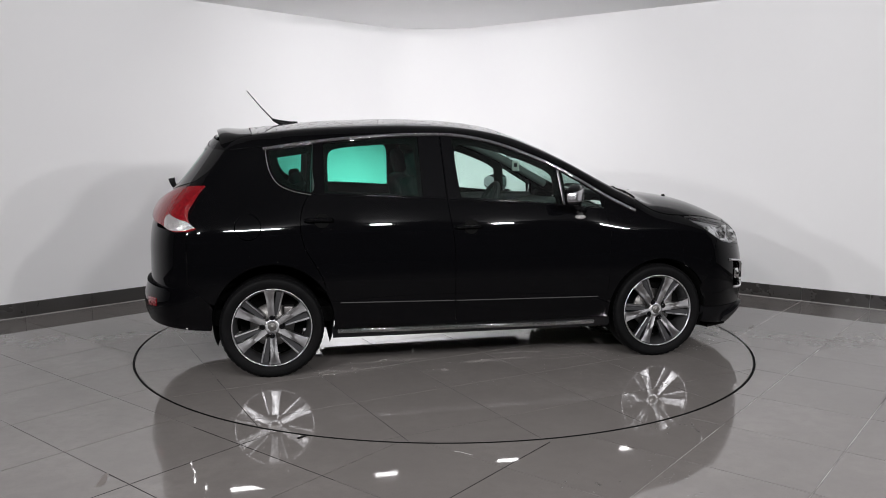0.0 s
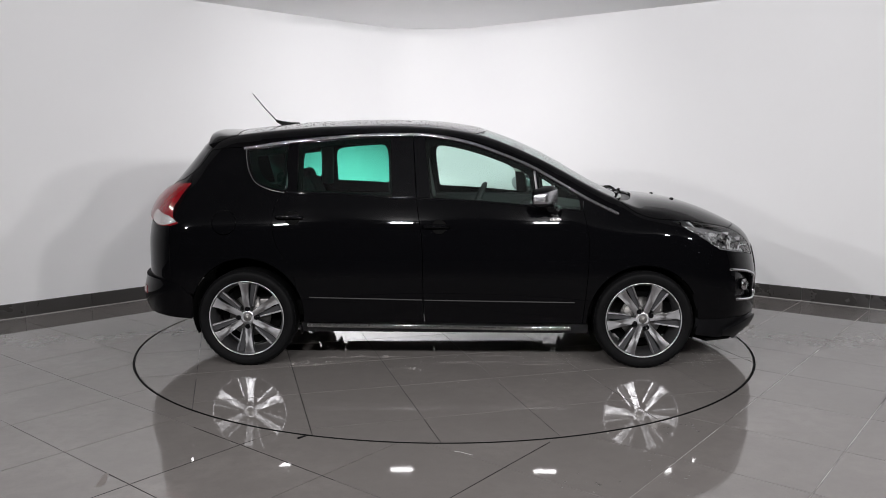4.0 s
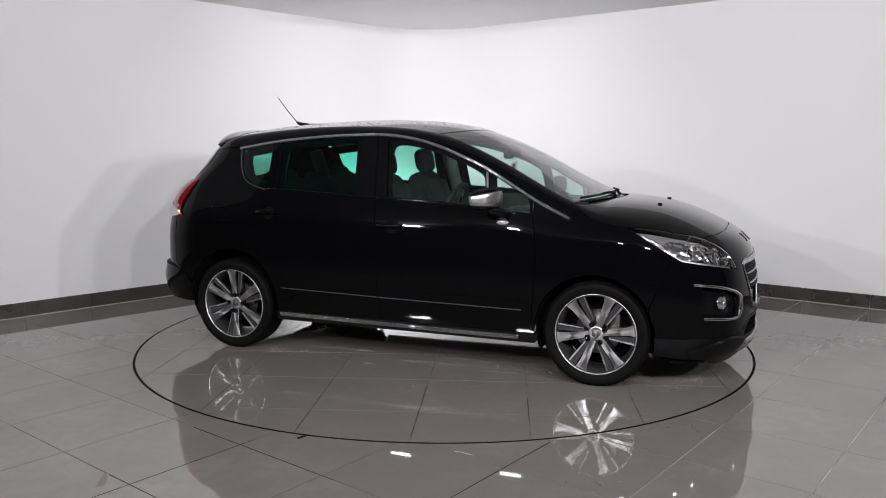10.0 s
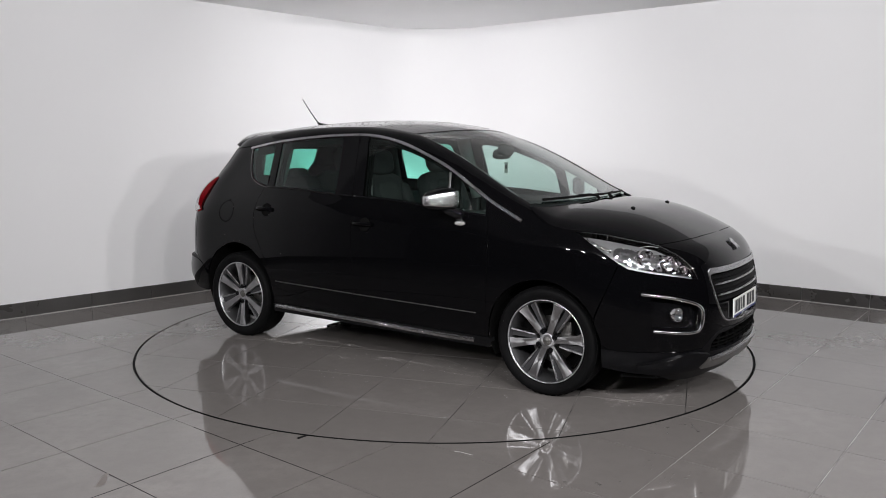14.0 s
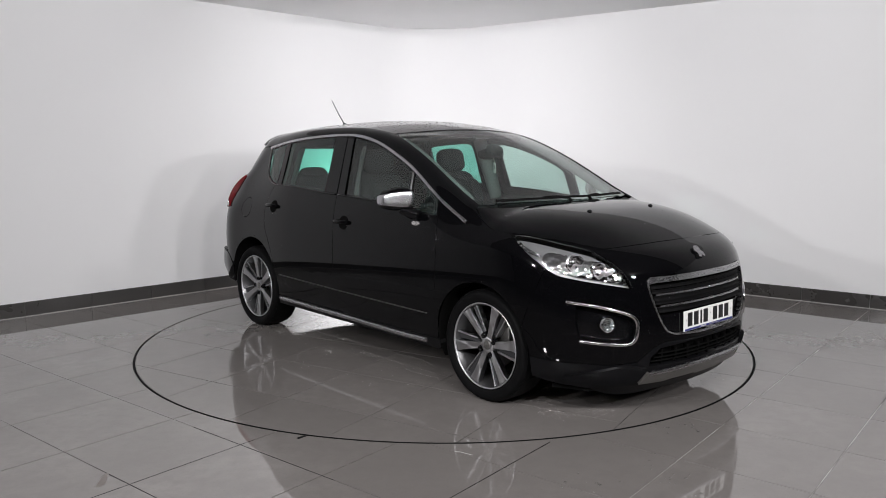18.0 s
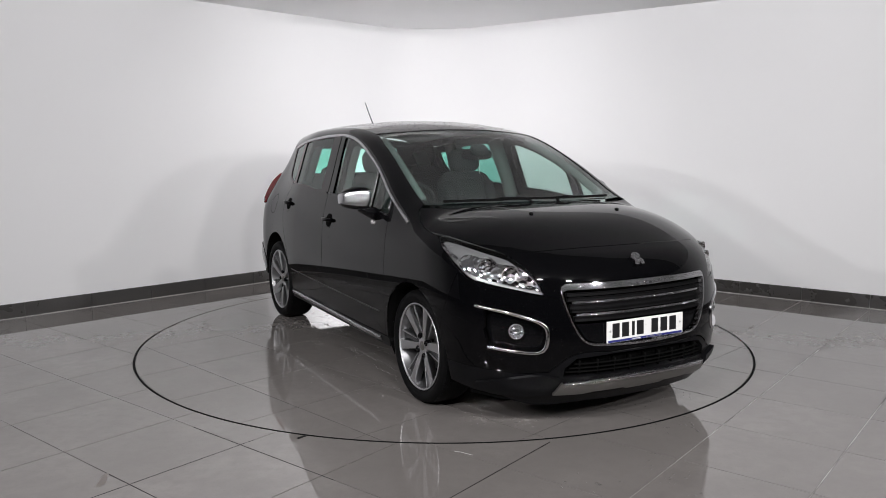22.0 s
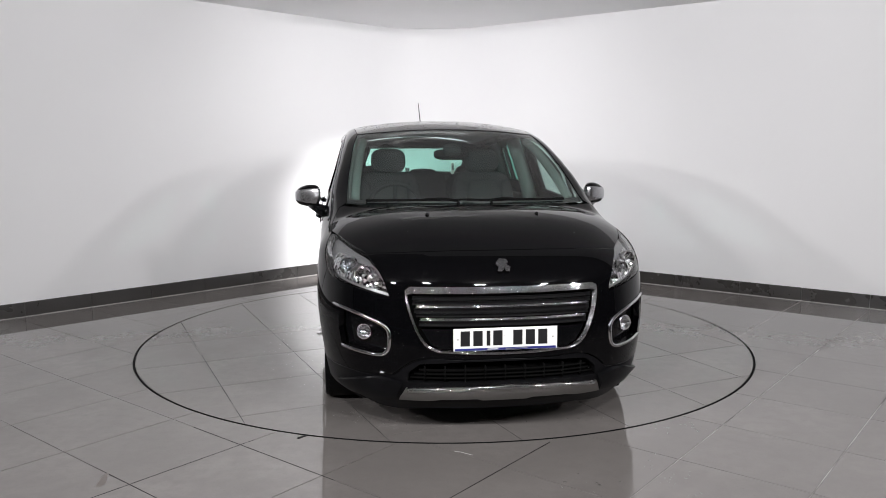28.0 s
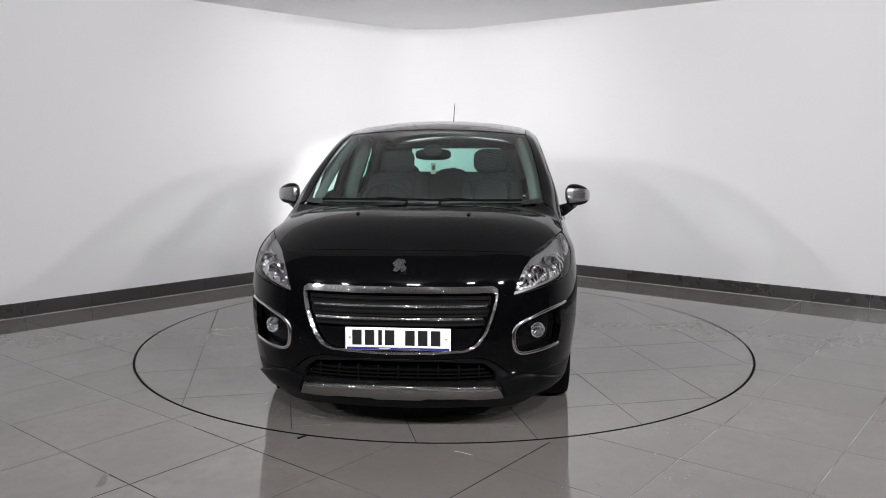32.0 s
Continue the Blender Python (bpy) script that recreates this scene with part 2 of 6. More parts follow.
def tidy(loop, gap=0.0):
    """Drop doubled points; shrink (gap > 0) the loop by that much."""
    out = []
    for p in loop:
        if not out or math.hypot(p[0] - out[-1][0], p[1] - out[-1][1]) > 1e-4:
            out.append((float(p[0]), float(p[1])))
    if math.hypot(out[0][0] - out[-1][0], out[0][1] - out[-1][1]) < 1e-4:
        out.pop()
    if gap:
        p = np.array(out)
        area = 0.5 * np.sum(p[:, 0] * np.roll(p[:, 1], -1) - np.roll(p[:, 0], -1) * p[:, 1])
        d = np.roll(p, -1, 0) - np.roll(p, 1, 0)
        n = np.stack([-d[:, 1], d[:, 0]], 1) / np.maximum(1e-9, np.hypot(d[:, 0], d[:, 1]))[:, None]
        p = p + n * gap * (1 if area > 0 else -1)
        out = [tuple(q) for q in p]
    return out


def inside(x, y, loop):
    p = np.asarray(loop)
    a, b = p, np.roll(p, -1, 0)
    hit = np.zeros(np.shape(x), bool)
    for (x0, y0), (x1, y1) in zip(a, b):
        if y0 == y1:
            continue
        c = ((y0 > y) != (y1 > y)) & (x < (x1 - x0) * (y - y0) / (y1 - y0) + x0)
        hit ^= c
    return hit


from mathutils.geometry import delaunay_2d_cdt


def mesh2d(loops, step):
    """Triangles over the region inside the loops (even-odd), with a grid of inner points."""
    verts, edges = [], []
    for lp in loops:
        k = len(verts)
        verts += lp
        edges += [(k + i, k + (i + 1) % len(lp)) for i in range(len(lp))]
    p = np.array(verts)
    lo, hi = p.min(0), p.max(0)
    if step:
        gx, gy = np.meshgrid(np.arange(lo[0] + step / 2, hi[0], step), np.arange(lo[1] + step / 2, hi[1], step))
        gx[1::2] += step * 0.5
        gx, gy = gx.ravel(), gy.ravel()
        ok = np.zeros(len(gx), bool)
        for lp in loops:
            ok ^= inside(gx, gy, lp)
        gx, gy = gx[ok], gy[ok]
        if len(gx):
            dd = np.full(len(gx), 9.0)
            for q in p:
                dd = np.minimum(dd, (gx - q[0]) ** 2 + (gy - q[1]) ** 2)
            keep = dd > (step * 0.45) ** 2
            verts = verts + list(zip(gx[keep], gy[keep]))
    v, e, f, _, _, _ = delaunay_2d_cdt([Vector(q) for q in verts], edges, [], 0, 1e-5)
    v = np.array([(q[0], q[1]) for q in v])
    c = np.array([v[list(t)].mean(0) for t in f])
    ok = np.zeros(len(c), bool)
    for lp in loops:
        ok ^= inside(c[:, 0], c[:, 1], lp)
    tri = [tuple(t) for t, k in zip(f, ok) if k]
    used = sorted({i for t in tri for i in t})
    idx = {o: n for n, o in enumerate(used)}
    return v[used], [tuple(idx[i] for i in t) for t in tri]


def rim_edges(tri):
    seen = {}
    for t in tri:
        for i in range(len(t)):
            a, b = t[i], t[(i + 1) % len(t)]
            seen[(a, b)] = True
    return [(a, b) for a, b in seen if (b, a) not in seen]


def slab(pts, tri, back, normals=None):
    """Verts and faces of a sheet with its rim turned back by the vectors in back."""
    n = len(pts)
    rim = rim_edges(tri)
    ids = sorted({a for e in rim for a in e})
    at = {o: n + len(ids) * 0 + k for k, o in enumerate(ids)}
    dn = {o: n + len(ids) + k for k, o in enumerate(ids)}
    verts = np.concatenate([pts, pts[ids], pts[ids] + back[ids]])
    faces = list(tri) + [(at[b], at[a], dn[a], dn[b]) for a, b in rim]
    return verts, faces
# ---------------------------------------------------------------- the room
def polyline_wall():
    """The white wall in plan: a straight run, a rounded corner, a straight run."""
    a, b = Vector((-3.733, 0.518)), Vector((2.463, 2.048))
    u = Vector((math.cos(radians(45.76)), math.sin(radians(45.76))))
    w = Vector((math.cos(radians(-37.61)), math.sin(radians(-37.61))))
    corner = Vector((-0.226, 4.119))
    turn = radians(45.76 + 37.61)
    r = 0.95
    t = r * math.tan(turn / 2)
    p0, p1 = corner - u * t, corner + w * t
    centre = p0 + Vector((u.y, -u.x)) * r
    pts = [corner - u * 10.6]
    a0 = math.atan2(p0.y - centre.y, p0.x - centre.x)
    for k in range(73):
        ang = a0 - turn * k / 72
        pts.append(centre + Vector((math.cos(ang), math.sin(ang))) * r)
    pts.append(corner + w * 10.6)
    return pts


WALL = polyline_wall()


def plan_normals(pts):
    out = []
    for i in range(len(pts)):
        d = (pts[min(i + 1, len(pts) - 1)] - pts[max(i - 1, 0)]).normalized()
        out.append(Vector((-d.y, d.x)))
    return out


def extrude_plan(name, pts, offs, z0, z1, material, bevel_top=0.0):
    """A strip of wall that follows pts, between two offsets to its outer side."""
    ns = plan_normals(pts)
    ring = [(offs[0], z0), (offs[0], z1 - bevel_top), (offs[0] + bevel_top, z1), (offs[1], z1), (offs[1], z0)] if bevel_top else \
        [(offs[0], z0), (offs[0], z1), (offs[1], z1), (offs[1], z0)]
    verts, faces, m = [], [], len(ring)
    for p, n in zip(pts, ns):
        for o, z in ring:
            verts.append((p.x + n.x * o, p.y + n.y * o, z))
    for i in range(len(pts) - 1):
        for k in range(m):
            j = (k + 1) % m
            faces.append((i * m + k, (i + 1) * m + k, (i + 1) * m + j, i * m + j))
    faces += [tuple(range(m)), tuple((len(pts) - 1) * m + k for k in range(m))[::-1]]
    return raw(name, verts, faces, material)


wall = extrude_plan("wall_north", WALL, (0.0, 0.2), 0.0, CEILING + 0.1, wall_paint)
tagged(wall, "smooth white painted studio wall with a rounded corner", "wall", kind="structure")
ns = plan_normals(WALL)

# dark far walls that close the hall behind the camera
ends = (WALL[0], WALL[-1])
far = [Vector((ends[1].x, ends[1].y)), Vector((9.5, -9.5)), Vector((-9.5, -9.5)), Vector((ends[0].x, ends[0].y))]
for k, nm in ((0, "wall_east"), (1, "wall_south"), (2, "wall_west")):
    tagged(extrude_plan(nm, far[k:k + 2], (0.0, 0.2), 0.0, CEILING + 0.1, dark_wall), "plain dark wall of the unlit side of the hall", "wall", kind="structure")

hull = [(-14, CEILING_EDGE), (14, CEILING_EDGE), (14, 6), (-14, 6)]
ceil = raw("ceiling", [(x, y, CEILING + dz) for dz in (0, 0.15) for x, y in hull], [(0, 1, 2, 3), (7, 6, 5, 4), (0, 4, 5, 1), (1, 5, 6, 2), (2, 6, 7, 3), (3, 7, 4, 0)], ceiling_paint)
tagged(ceil, "plain pale grey painted ceiling", "ceiling", kind="structure")
hull = [(-14, -10), (14, -10), (14, CEILING_EDGE), (-14, CEILING_EDGE)]
ceil = raw("ceiling", [(x, y, CEILING + dz) for dz in (0, 0.15) for x, y in hull], [(0, 1, 2, 3), (7, 6, 5, 4), (0, 4, 5, 1), (1, 5, 6, 2), (2, 6, 7, 3), (3, 7, 4, 0)], hall_ceiling)
tagged(ceil, "dark ceiling over the unlit side of the hall", "ceiling", kind="structure")

# grout bed
RING_IN, RING_OUT = 2.2385, 2.2505
n_ring = 160
ring_xy = [(RING_OUT * math.cos(2 * math.pi * k / n_ring), RING_OUT * math.sin(2 * math.pi * k / n_ring)) for k in range(n_ring)]
big_xy = [(13.0 * math.cos(2 * math.pi * k / n_ring), 13.0 * math.sin(2 * math.pi * k / n_ring)) for k in range(n_ring)]
bed_v = [(x, y, -0.002) for x, y in ring_xy] + [(x, y, -0.002) for x, y in big_xy] + [(x, y, -0.2) for x, y in big_xy] + [(x, y, -0.2) for x, y in ring_xy]
bed_f = [(b * n_ring + k, b * n_ring + (k + 1) % n_ring, (b + 1) % 4 * n_ring + (k + 1) % n_ring, (b + 1) % 4 * n_ring + k) for b in range(4) for k in range(n_ring)]
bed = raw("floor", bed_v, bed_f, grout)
tagged(bed, "polished grey porcelain tile floor", "floor", kind="structure")

# skirting tiles, one by one along the wall
base = new("baseboard")
tagged(base, "dark grey tile skirting along the white wall", "skirting", kind="structure")


def along_wall():
    d = [0.0]
    for p, q in zip(WALL, WALL[1:]):
        d.append(d[-1] + (q - p).length)
    return np.array(d)


WD = along_wall()
WX, WY = np.array([p.x for p in WALL]), np.array([p.y for p in WALL])


def at_wall(s):
    return Vector((float(np.interp(s, WD, WX)), float(np.interp(s, WD, WY))))


def skirting():
    # joints fall where they stand on the two straight runs
    left = WD[1] - (Vector((-3.194, 1.052)) - WALL[1]).length
    right = WD[-2] + (Vector((2.924, 1.705)) - WALL[-2]).length
    w = 0.563
    marks = [left + w * k for k in range(-7, 8) if 0 < left + w * k < WD[1] + 0.8]
    wr = 0.575
    rights = [right + wr * k for k in range(-9, 9) if marks[-1] + 0.3 < right + wr * k < WD[-1]]
    marks = [0.0] + marks + rights + [WD[-1]]
    for s0, s1 in zip(marks, marks[1:]):
        knots = [s0 + 0.002] + [s for s in WD if s0 + 0.01 < s < s1 - 0.01] + [s1 - 0.002]
        pts = [at_wall(s) for s in knots]
        nn = []
        for i in range(len(pts)):
            d = (pts[min(i + 1, len(pts) - 1)] - pts[max(i - 1, 0)]).normalized()
            nn.append(Vector((-d.y, d.x)))
        ring = [(-0.014, 0.001), (-0.014, 0.122), (-0.010, 0.126), (0.006, 0.126), (0.006, 0.001)]
        verts = [(p.x + n.x * o, p.y + n.y * o, z) for p, n in zip(pts, nn) for o, z in ring]
        m = len(ring)
        faces = [(i * m + k, (i + 1) * m + k, (i + 1) * m + (k + 1) % m, i * m + (k + 1) % m) for i in range(len(pts) - 1) for k in range(m)]
        faces += [tuple(range(m)), tuple((len(pts) - 1) * m + k for k in range(m))[::-1]]
        raw("tile", verts, faces, skirting_tile, base)
    bead = extrude_plan("sealant_bead", WALL, (-0.019, -0.0142), 0.0005, 0.006, sealant)
    bead.parent = base
    tagged(bead, "thin pale sealant line")


def floodlight(place, target):
    """A rectangular wall-washing floodlight on a ceiling rod."""
    root = new("floodlight")
    root.matrix_world = look(place, target)
    bm = bmesh.new()
    for cx, cy, sx, sy in ((0.165, 0, 0.012, 0.22), (-0.165, 0, 0.012, 0.22), (0, 0.104, 0.318, 0.012), (0, -0.104, 0.318, 0.012)):
        box(bm, cx, cy, 0.03, sx, sy, 0.08)
    box(bm, 0, 0, 0.076, 0.342, 0.22, 0.012)
    part("housing", bm, plastic, root, "black housing", False)
    bm = bmesh.new()
    up = root.matrix_world.inverted()
    tube(bm, [Vector((0, 0, 0.08)), up @ Vector((place[0], place[1], CEILING))], 0.015)
    part("rod", bm, plastic, root, "black ceiling rod")
    tagged(root, "black ceiling-hung floodlight aimed at the white wall", "floodlight", "floodlights")


for place, target, watts in FLOODS:
    floodlight(place, target)


def wall_washer(place, target, sx, sy):
    """A slim tilted trough in the ceiling that throws its light on the wall."""
    root = new("wall_washer")
    root.matrix_world = look(place, target)
    bm = bmesh.new()
    h, w = sx / 2 + 0.008, sy / 2 + 0.008
    for cx, cy, bx, by in ((h, 0, 0.010, 2 * w + 0.01), (-h, 0, 0.010, 2 * w + 0.01), (0, w, 2 * h - 0.01, 0.010), (0, -w, 2 * h - 0.01, 0.010)):
        box(bm, cx, cy, 0.012, bx, by, 0.05)
    box(bm, 0, 0, 0.040, 2 * h + 0.01, 2 * w + 0.01, 0.008)
    part("housing", bm, fixture_white, root, "white trough housing", False)
    tagged(root, "slim white ceiling wall washer, switched on", "ceiling light", "wall washers")


for place, target, watts, sx, sy, beam in WASHERS:
    wall_washer(place, target, sx, sy)

# ---------------------------------------------------------------- turntable
turntable = new("turntable")
tagged(turntable, "round tiled car turntable set flush in the floor, wet in places", "turntable")
bm = bmesh.new()
spin(bm, [(0.0, -0.0015), (RING_IN - 0.002, -0.0015), (RING_IN - 0.002, -0.16), (0.0, -0.16)], 160, "z")
part("platform", bm, disc_grout, turntable, shade=False)
bm = bmesh.new()
spin(bm, [(RING_IN, 0.0), (RING_IN, -0.03), (RING_IN - 0.004, -0.03), (RING_IN - 0.004, 0.0005)], 200, "z", closed=True)
part("edge_strip", bm, rubber, turntable, "thin black edging strip")
bm = bmesh.new()
spin(bm, [(RING_IN + 0.0005, -0.012), (RING_OUT + 0.004, -0.012)], 200, "z")
gap_ring = part("trim", bm, rubber)
tagged(gap_ring, "black rubber gap round the turntable", "trim", kind="structure")


def circle(r, n=220):
    return [(r * math.cos(2 * math.pi * k / n), r * math.sin(2 * math.pi * k / n)) for k in range(n)]


def clip_half(poly, p, n):
    """Keep the part of a convex polygon on the side of p against n."""
    out = []
    for a, b in zip(poly, poly[1:] + poly[:1]):
        da, db = (a[0] - p[0]) * n[0] + (a[1] - p[1]) * n[1], (b[0] - p[0]) * n[0] + (b[1] - p[1]) * n[1]
        if da <= 0:
            out.append(a)
        if (da < 0) != (db < 0) and da != db:
            t = da / (da - db)
            out.append((a[0] + (b[0] - a[0]) * t, a[1] + (b[1] - a[1]) * t))
    return out


def tile_slab(pts2, tri, depth=0.006):
    pts = np.column_stack([pts2, np.zeros(len(pts2))])
    return slab(pts, tri, np.tile((0, 0, -depth), (len(pts), 1)))


def tile_grid(angle, off_a, off_b, size, joint, rng):
    """Squares of a turned grid: corner points of each tile, cut back by the joint."""
    c, s = math.cos(radians(angle)), math.sin(radians(angle))
    for i in range(-rng, rng):
        for j in range(-rng, rng):
            u0, u1 = off_a + i * size + joint / 2, off_a + (i + 1) * size - joint / 2
            v0, v1 = off_b + j * size + joint / 2, off_b + (j + 1) * size - joint / 2
            yield [(u * c - v * s, u * s + v * c) for u, v in ((u0, v0), (u1, v0), (u1, v1), (u0, v1))]


def floor_tiles():
    walls = []
    for i in (0, 24, 36, 48, len(WALL) - 2):
        p, q = WALL[i], WALL[i + 1]
        d = (q - p).normalized()
        walls.append((p, (-d.y, d.x)))
    rest_v, rest_f = [], []
    ring = circle(RING_OUT)
    for sq in tile_grid(51.4, -2.393, -2.385, 0.5855, 0.0045, 22):
        cx, cy = sum(p[0] for p in sq) / 4, sum(p[1] for p in sq) / 4
        if cy < -9.3 or abs(cx) > 11 or cy > 5:
            continue
        poly = sq
        for p, n in walls:
            poly = clip_half(poly, p, n)
            if len(poly) < 3:
                break
        if len(poly) < 3:
            continue
        rr = [math.hypot(*p) for p in straight(poly + poly[:1], 0.1)]
        if max(rr) < RING_OUT:
            continue
        cut = min(rr) < RING_OUT
        if cut:
            # the piece of the tile that lies outside the ring
            pts2, tri = mesh2d([tidy(straight(poly + poly[:1], 0.3)), ring], 0)
            ok = [t for t in tri if inside(np.array([pts2[list(t)].mean(0)[0]]), np.array([pts2[list(t)].mean(0)[1]]), poly)[0]]
            if not ok:
                continue
            used = sorted({i for t in ok for i in t})
            idx = {o: n for n, o in enumerate(used)}
            v, f = tile_slab(pts2[used], [tuple(idx[i] for i in t) for t in ok])
        else:
            v, f = tile_slab(np.array(poly), [tuple(range(len(poly)))])
        near = cy > -3.6 and abs(cx) < 5.4
        if near:
            raw("tile", v, f, floor_tile, bed)
        else:
            k = len(rest_v)
            rest_v += [tuple(p) for p in v]
            rest_f += [tuple(i + k for i in q) for q in f]
    tagged(raw("far_tiles", rest_v, rest_f, floor_tile, bed), "distant grey floor tiles", kind="stuff")


def disc_tiles():
    rim = circle(RING_IN - 0.006)
    for sq in tile_grid(16.7, 0.0, 0.022, 0.604, 0.005, 6):
        rr = [math.hypot(*p) for p in straight(sq + sq[:1], 0.05)]
        if min(rr) > RING_IN - 0.03:
            continue
        if max(rr) < RING_IN - 0.006:
            v, f = tile_slab(np.array(sq), [(0, 1, 2, 3)])
        else:
            lp = tidy(straight(sq + sq[:1], 0.3))
            # keep what lies inside both
            vv, ee, ff, _, _, _ = delaunay_2d_cdt([Vector(q) for q in lp + rim], [(i, (i + 1) % len(lp)) for i in range(len(lp))] + [(len(lp) + i, len(lp) + (i + 1) % len(rim)) for i in range(len(rim))], [], 0, 1e-5)
            vv = np.array([(q[0], q[1]) for q in vv])
            c = np.array([vv[list(t)].mean(0) for t in ff])
            ok = inside(c[:, 0], c[:, 1], lp) & (np.hypot(c[:, 0], c[:, 1]) < RING_IN - 0.006)
            tris = [tuple(t) for t, k in zip(ff, ok) if k]
            if not tris:
                continue
            used = sorted({i for t in tris for i in t})
            idx = {o: n for n, o in enumerate(used)}
            v, f = tile_slab(vv[used], [tuple(idx[i] for i in t) for t in tris])
        v[:, 2] += 0.0
        raw("tile", v, f, floor_tile, turntable)
# ---------------------------------------------------------------- the car's outer surface
# car space: x forward from the middle of the wheelbase, y to its left, z up from the floor
XR, XF, WHEEL_Z, TYRE_R = -1.3065, 1.3065, 0.323, 0.325


def roof_z(x):
    """Height of the body along its middle line."""
    return hermite(x, [-2.3, -2.05, -1.85, -1.70, -1.5, -1.25, -0.95, -0.6, -0.35, -0.1, 0.12, 0.31, 0.48, 0.68, 0.89, 1.06, 1.17, 1.27, 1.36, 1.5, 1.67, 1.85, 2.0, 2.1, 2.2, 2.4],
                   [1.40, 1.435, 1.515, 1.545, 1.570, 1.600, 1.627, 1.641, 1.643, 1.635, 1.610, 1.570, 1.510, 1.419, 1.304, 1.206, 1.153, 1.118, 1.112, 1.100, 1.071, 1.010, 0.940, 0.885, 0.82, 0.68])


def crown(x):
    """How fast the top falls towards the sides."""
    return hermite(x, [-2.3, -1.6, -0.6, 0.1, 0.45, 0.9, 1.2, 1.5, 1.75, 2.0, 2.4], [0.13, 0.155, 0.138, 0.148, 0.158, 0.135, 0.10, 0.125, 0.165, 0.195, 0.19])


def half_width(z):
    return hermite(z, [0.0, 0.12, 0.22, 0.32, 0.42, 0.48, 0.56, 0.70, 0.85, 0.95, 1.03, 1.12, 1.30, 1.45, 1.55, 1.75],
                   [0.79, 0.838, 0.870, 0.8875, 0.8995, 0.9065, 0.9130, 0.9150, 0.9055, 0.8905, 0.868, 0.838, 0.781, 0.735, 0.700, 0.60])


def nose_x(z):
    return hermite(z, [0.0, 0.15, 0.22, 0.30, 0.45, 0.58, 0.70, 0.80, 0.87, 0.93, 1.0, 1.2, 1.75],
                   [2.06, 2.138, 2.189, 2.214, 2.224, 2.217, 2.197, 2.168, 2.139, 2.114, 2.086, 2.0, 1.8])


def tail_x(z):
    return hermite(z, [0.0, 0.15, 0.22, 0.30, 0.42, 0.50, 0.56, 0.70, 0.86, 1.0, 1.1, 1.22, 1.34, 1.5, 1.75],
                   [-1.90, -2.00, -2.07, -2.11, -2.125, -2.12, -2.105, -2.10, -2.095, -2.065, -2.00, -1.905, -1.81, -1.69, -1.53])


def ease(t):
    t = np.clip(t, 0, 1)
    return t * t * (3 - 2 * t)


def body_w(x, z):
    """Half width of the body before the corners are rounded."""
    w = half_width(z)
    w = w - 0.060 * ease((x - 0.75) / 0.65) * ease((z - 0.87) / 0.22)
    w = w - 0.066 * ease((-0.8 - x) / 0.9) * ease((z - 0.90) / 0.42)
    # the flanks draw in gently towards the tail
    w = w - 0.024 * ease((-0.75 - x) / 0.8)
    return w


def field(x, y, z):
    """Positive inside the body, zero on its surface."""
    w = body_w(x, z)
    n = np.where(np.asarray(x) > 0, 2.5, 2.9)
    front = np.maximum(0, 1 - (nose_x(z) - x) / 0.76)
    rear = np.maximum(0, 1 - (x - tail_x(z)) / (0.52 - 0.14 * ease((z - 1.0) / 0.2)))
    a = w / n * (1 - (front + rear) ** n - (np.abs(y) / w) ** n)
    # the bonnet is flatter in its middle and falls away at the edges
    k = 0.75 * ease((np.asarray(x) - 1.1) / 0.3)
    b = (roof_z(x) - crown(x) * (y * y * (1 - k) + k * y ** 4 / 0.45) - z) * 0.95
    k = 0.06
    h = np.maximum(k - np.abs(a - b), 0) / k
    return np.minimum(a, b) - h * h * k * 0.25


def solve(fn, lo, hi, n=40):
    """The outermost parameter at which fn turns negative."""
    lo, hi = np.array(lo, float), np.array(hi, float)
    for _ in range(n):
        m = (lo + hi) / 2
        ok = fn(m) > 0
        lo, hi = np.where(ok, m, lo), np.where(ok, hi, m)
    return (lo + hi) / 2


NOSE_AT, TAIL_AT = 1.30, -1.30


def chart(kind, uv):
    """Points of the car's surface for chart coordinates."""
    u, v = np.asarray(uv, float).T
    z0 = np.zeros(len(u))
    if kind == "right":
        return np.stack([u, -solve(lambda y: field(u, y, v), z0, z0 + 1.1), v], 1)
    if kind == "left":
        return np.stack([u, solve(lambda y: field(u, y, v), z0, z0 + 1.1), v], 1)
    if kind == "top":
        return np.stack([u, v, solve(lambda z: field(u, v, z), z0 + 0.75, z0 + 1.8)], 1)
    at, sgn = (NOSE_AT, 1) if kind == "nose" else (TAIL_AT, -1)
    cx, cy = np.cos(u) * sgn, np.sin(u)
    r = solve(lambda t: field(at + t * cx, t * cy, v), z0, z0 + 1.2)
    return np.stack([at + r * cx, r * cy, v], 1)


def normal(p):
    e = 0.0015
    x, y, z = p.T
    g = np.stack([field(x + e, y, z) - field(x - e, y, z), field(x, y + e, z) - field(x, y - e, z), field(x, y, z + e) - field(x, y, z - e)], 1)
    return -g / np.maximum(1e-9, np.linalg.norm(g, axis=1))[:, None]


def n_y(y, z, kind="nose"):
    """Nose or tail chart coordinates of the point seen from ahead or behind at (y, z)."""
    at, sgn = (NOSE_AT, 1) if kind == "nose" else (TAIL_AT, -1)
    yy, zz = np.array([y]), np.array([z])
    r = solve(lambda t: field(at + sgn * t, yy, zz), [0.0], [1.2])[0]
    return (math.atan2(y, r), z)


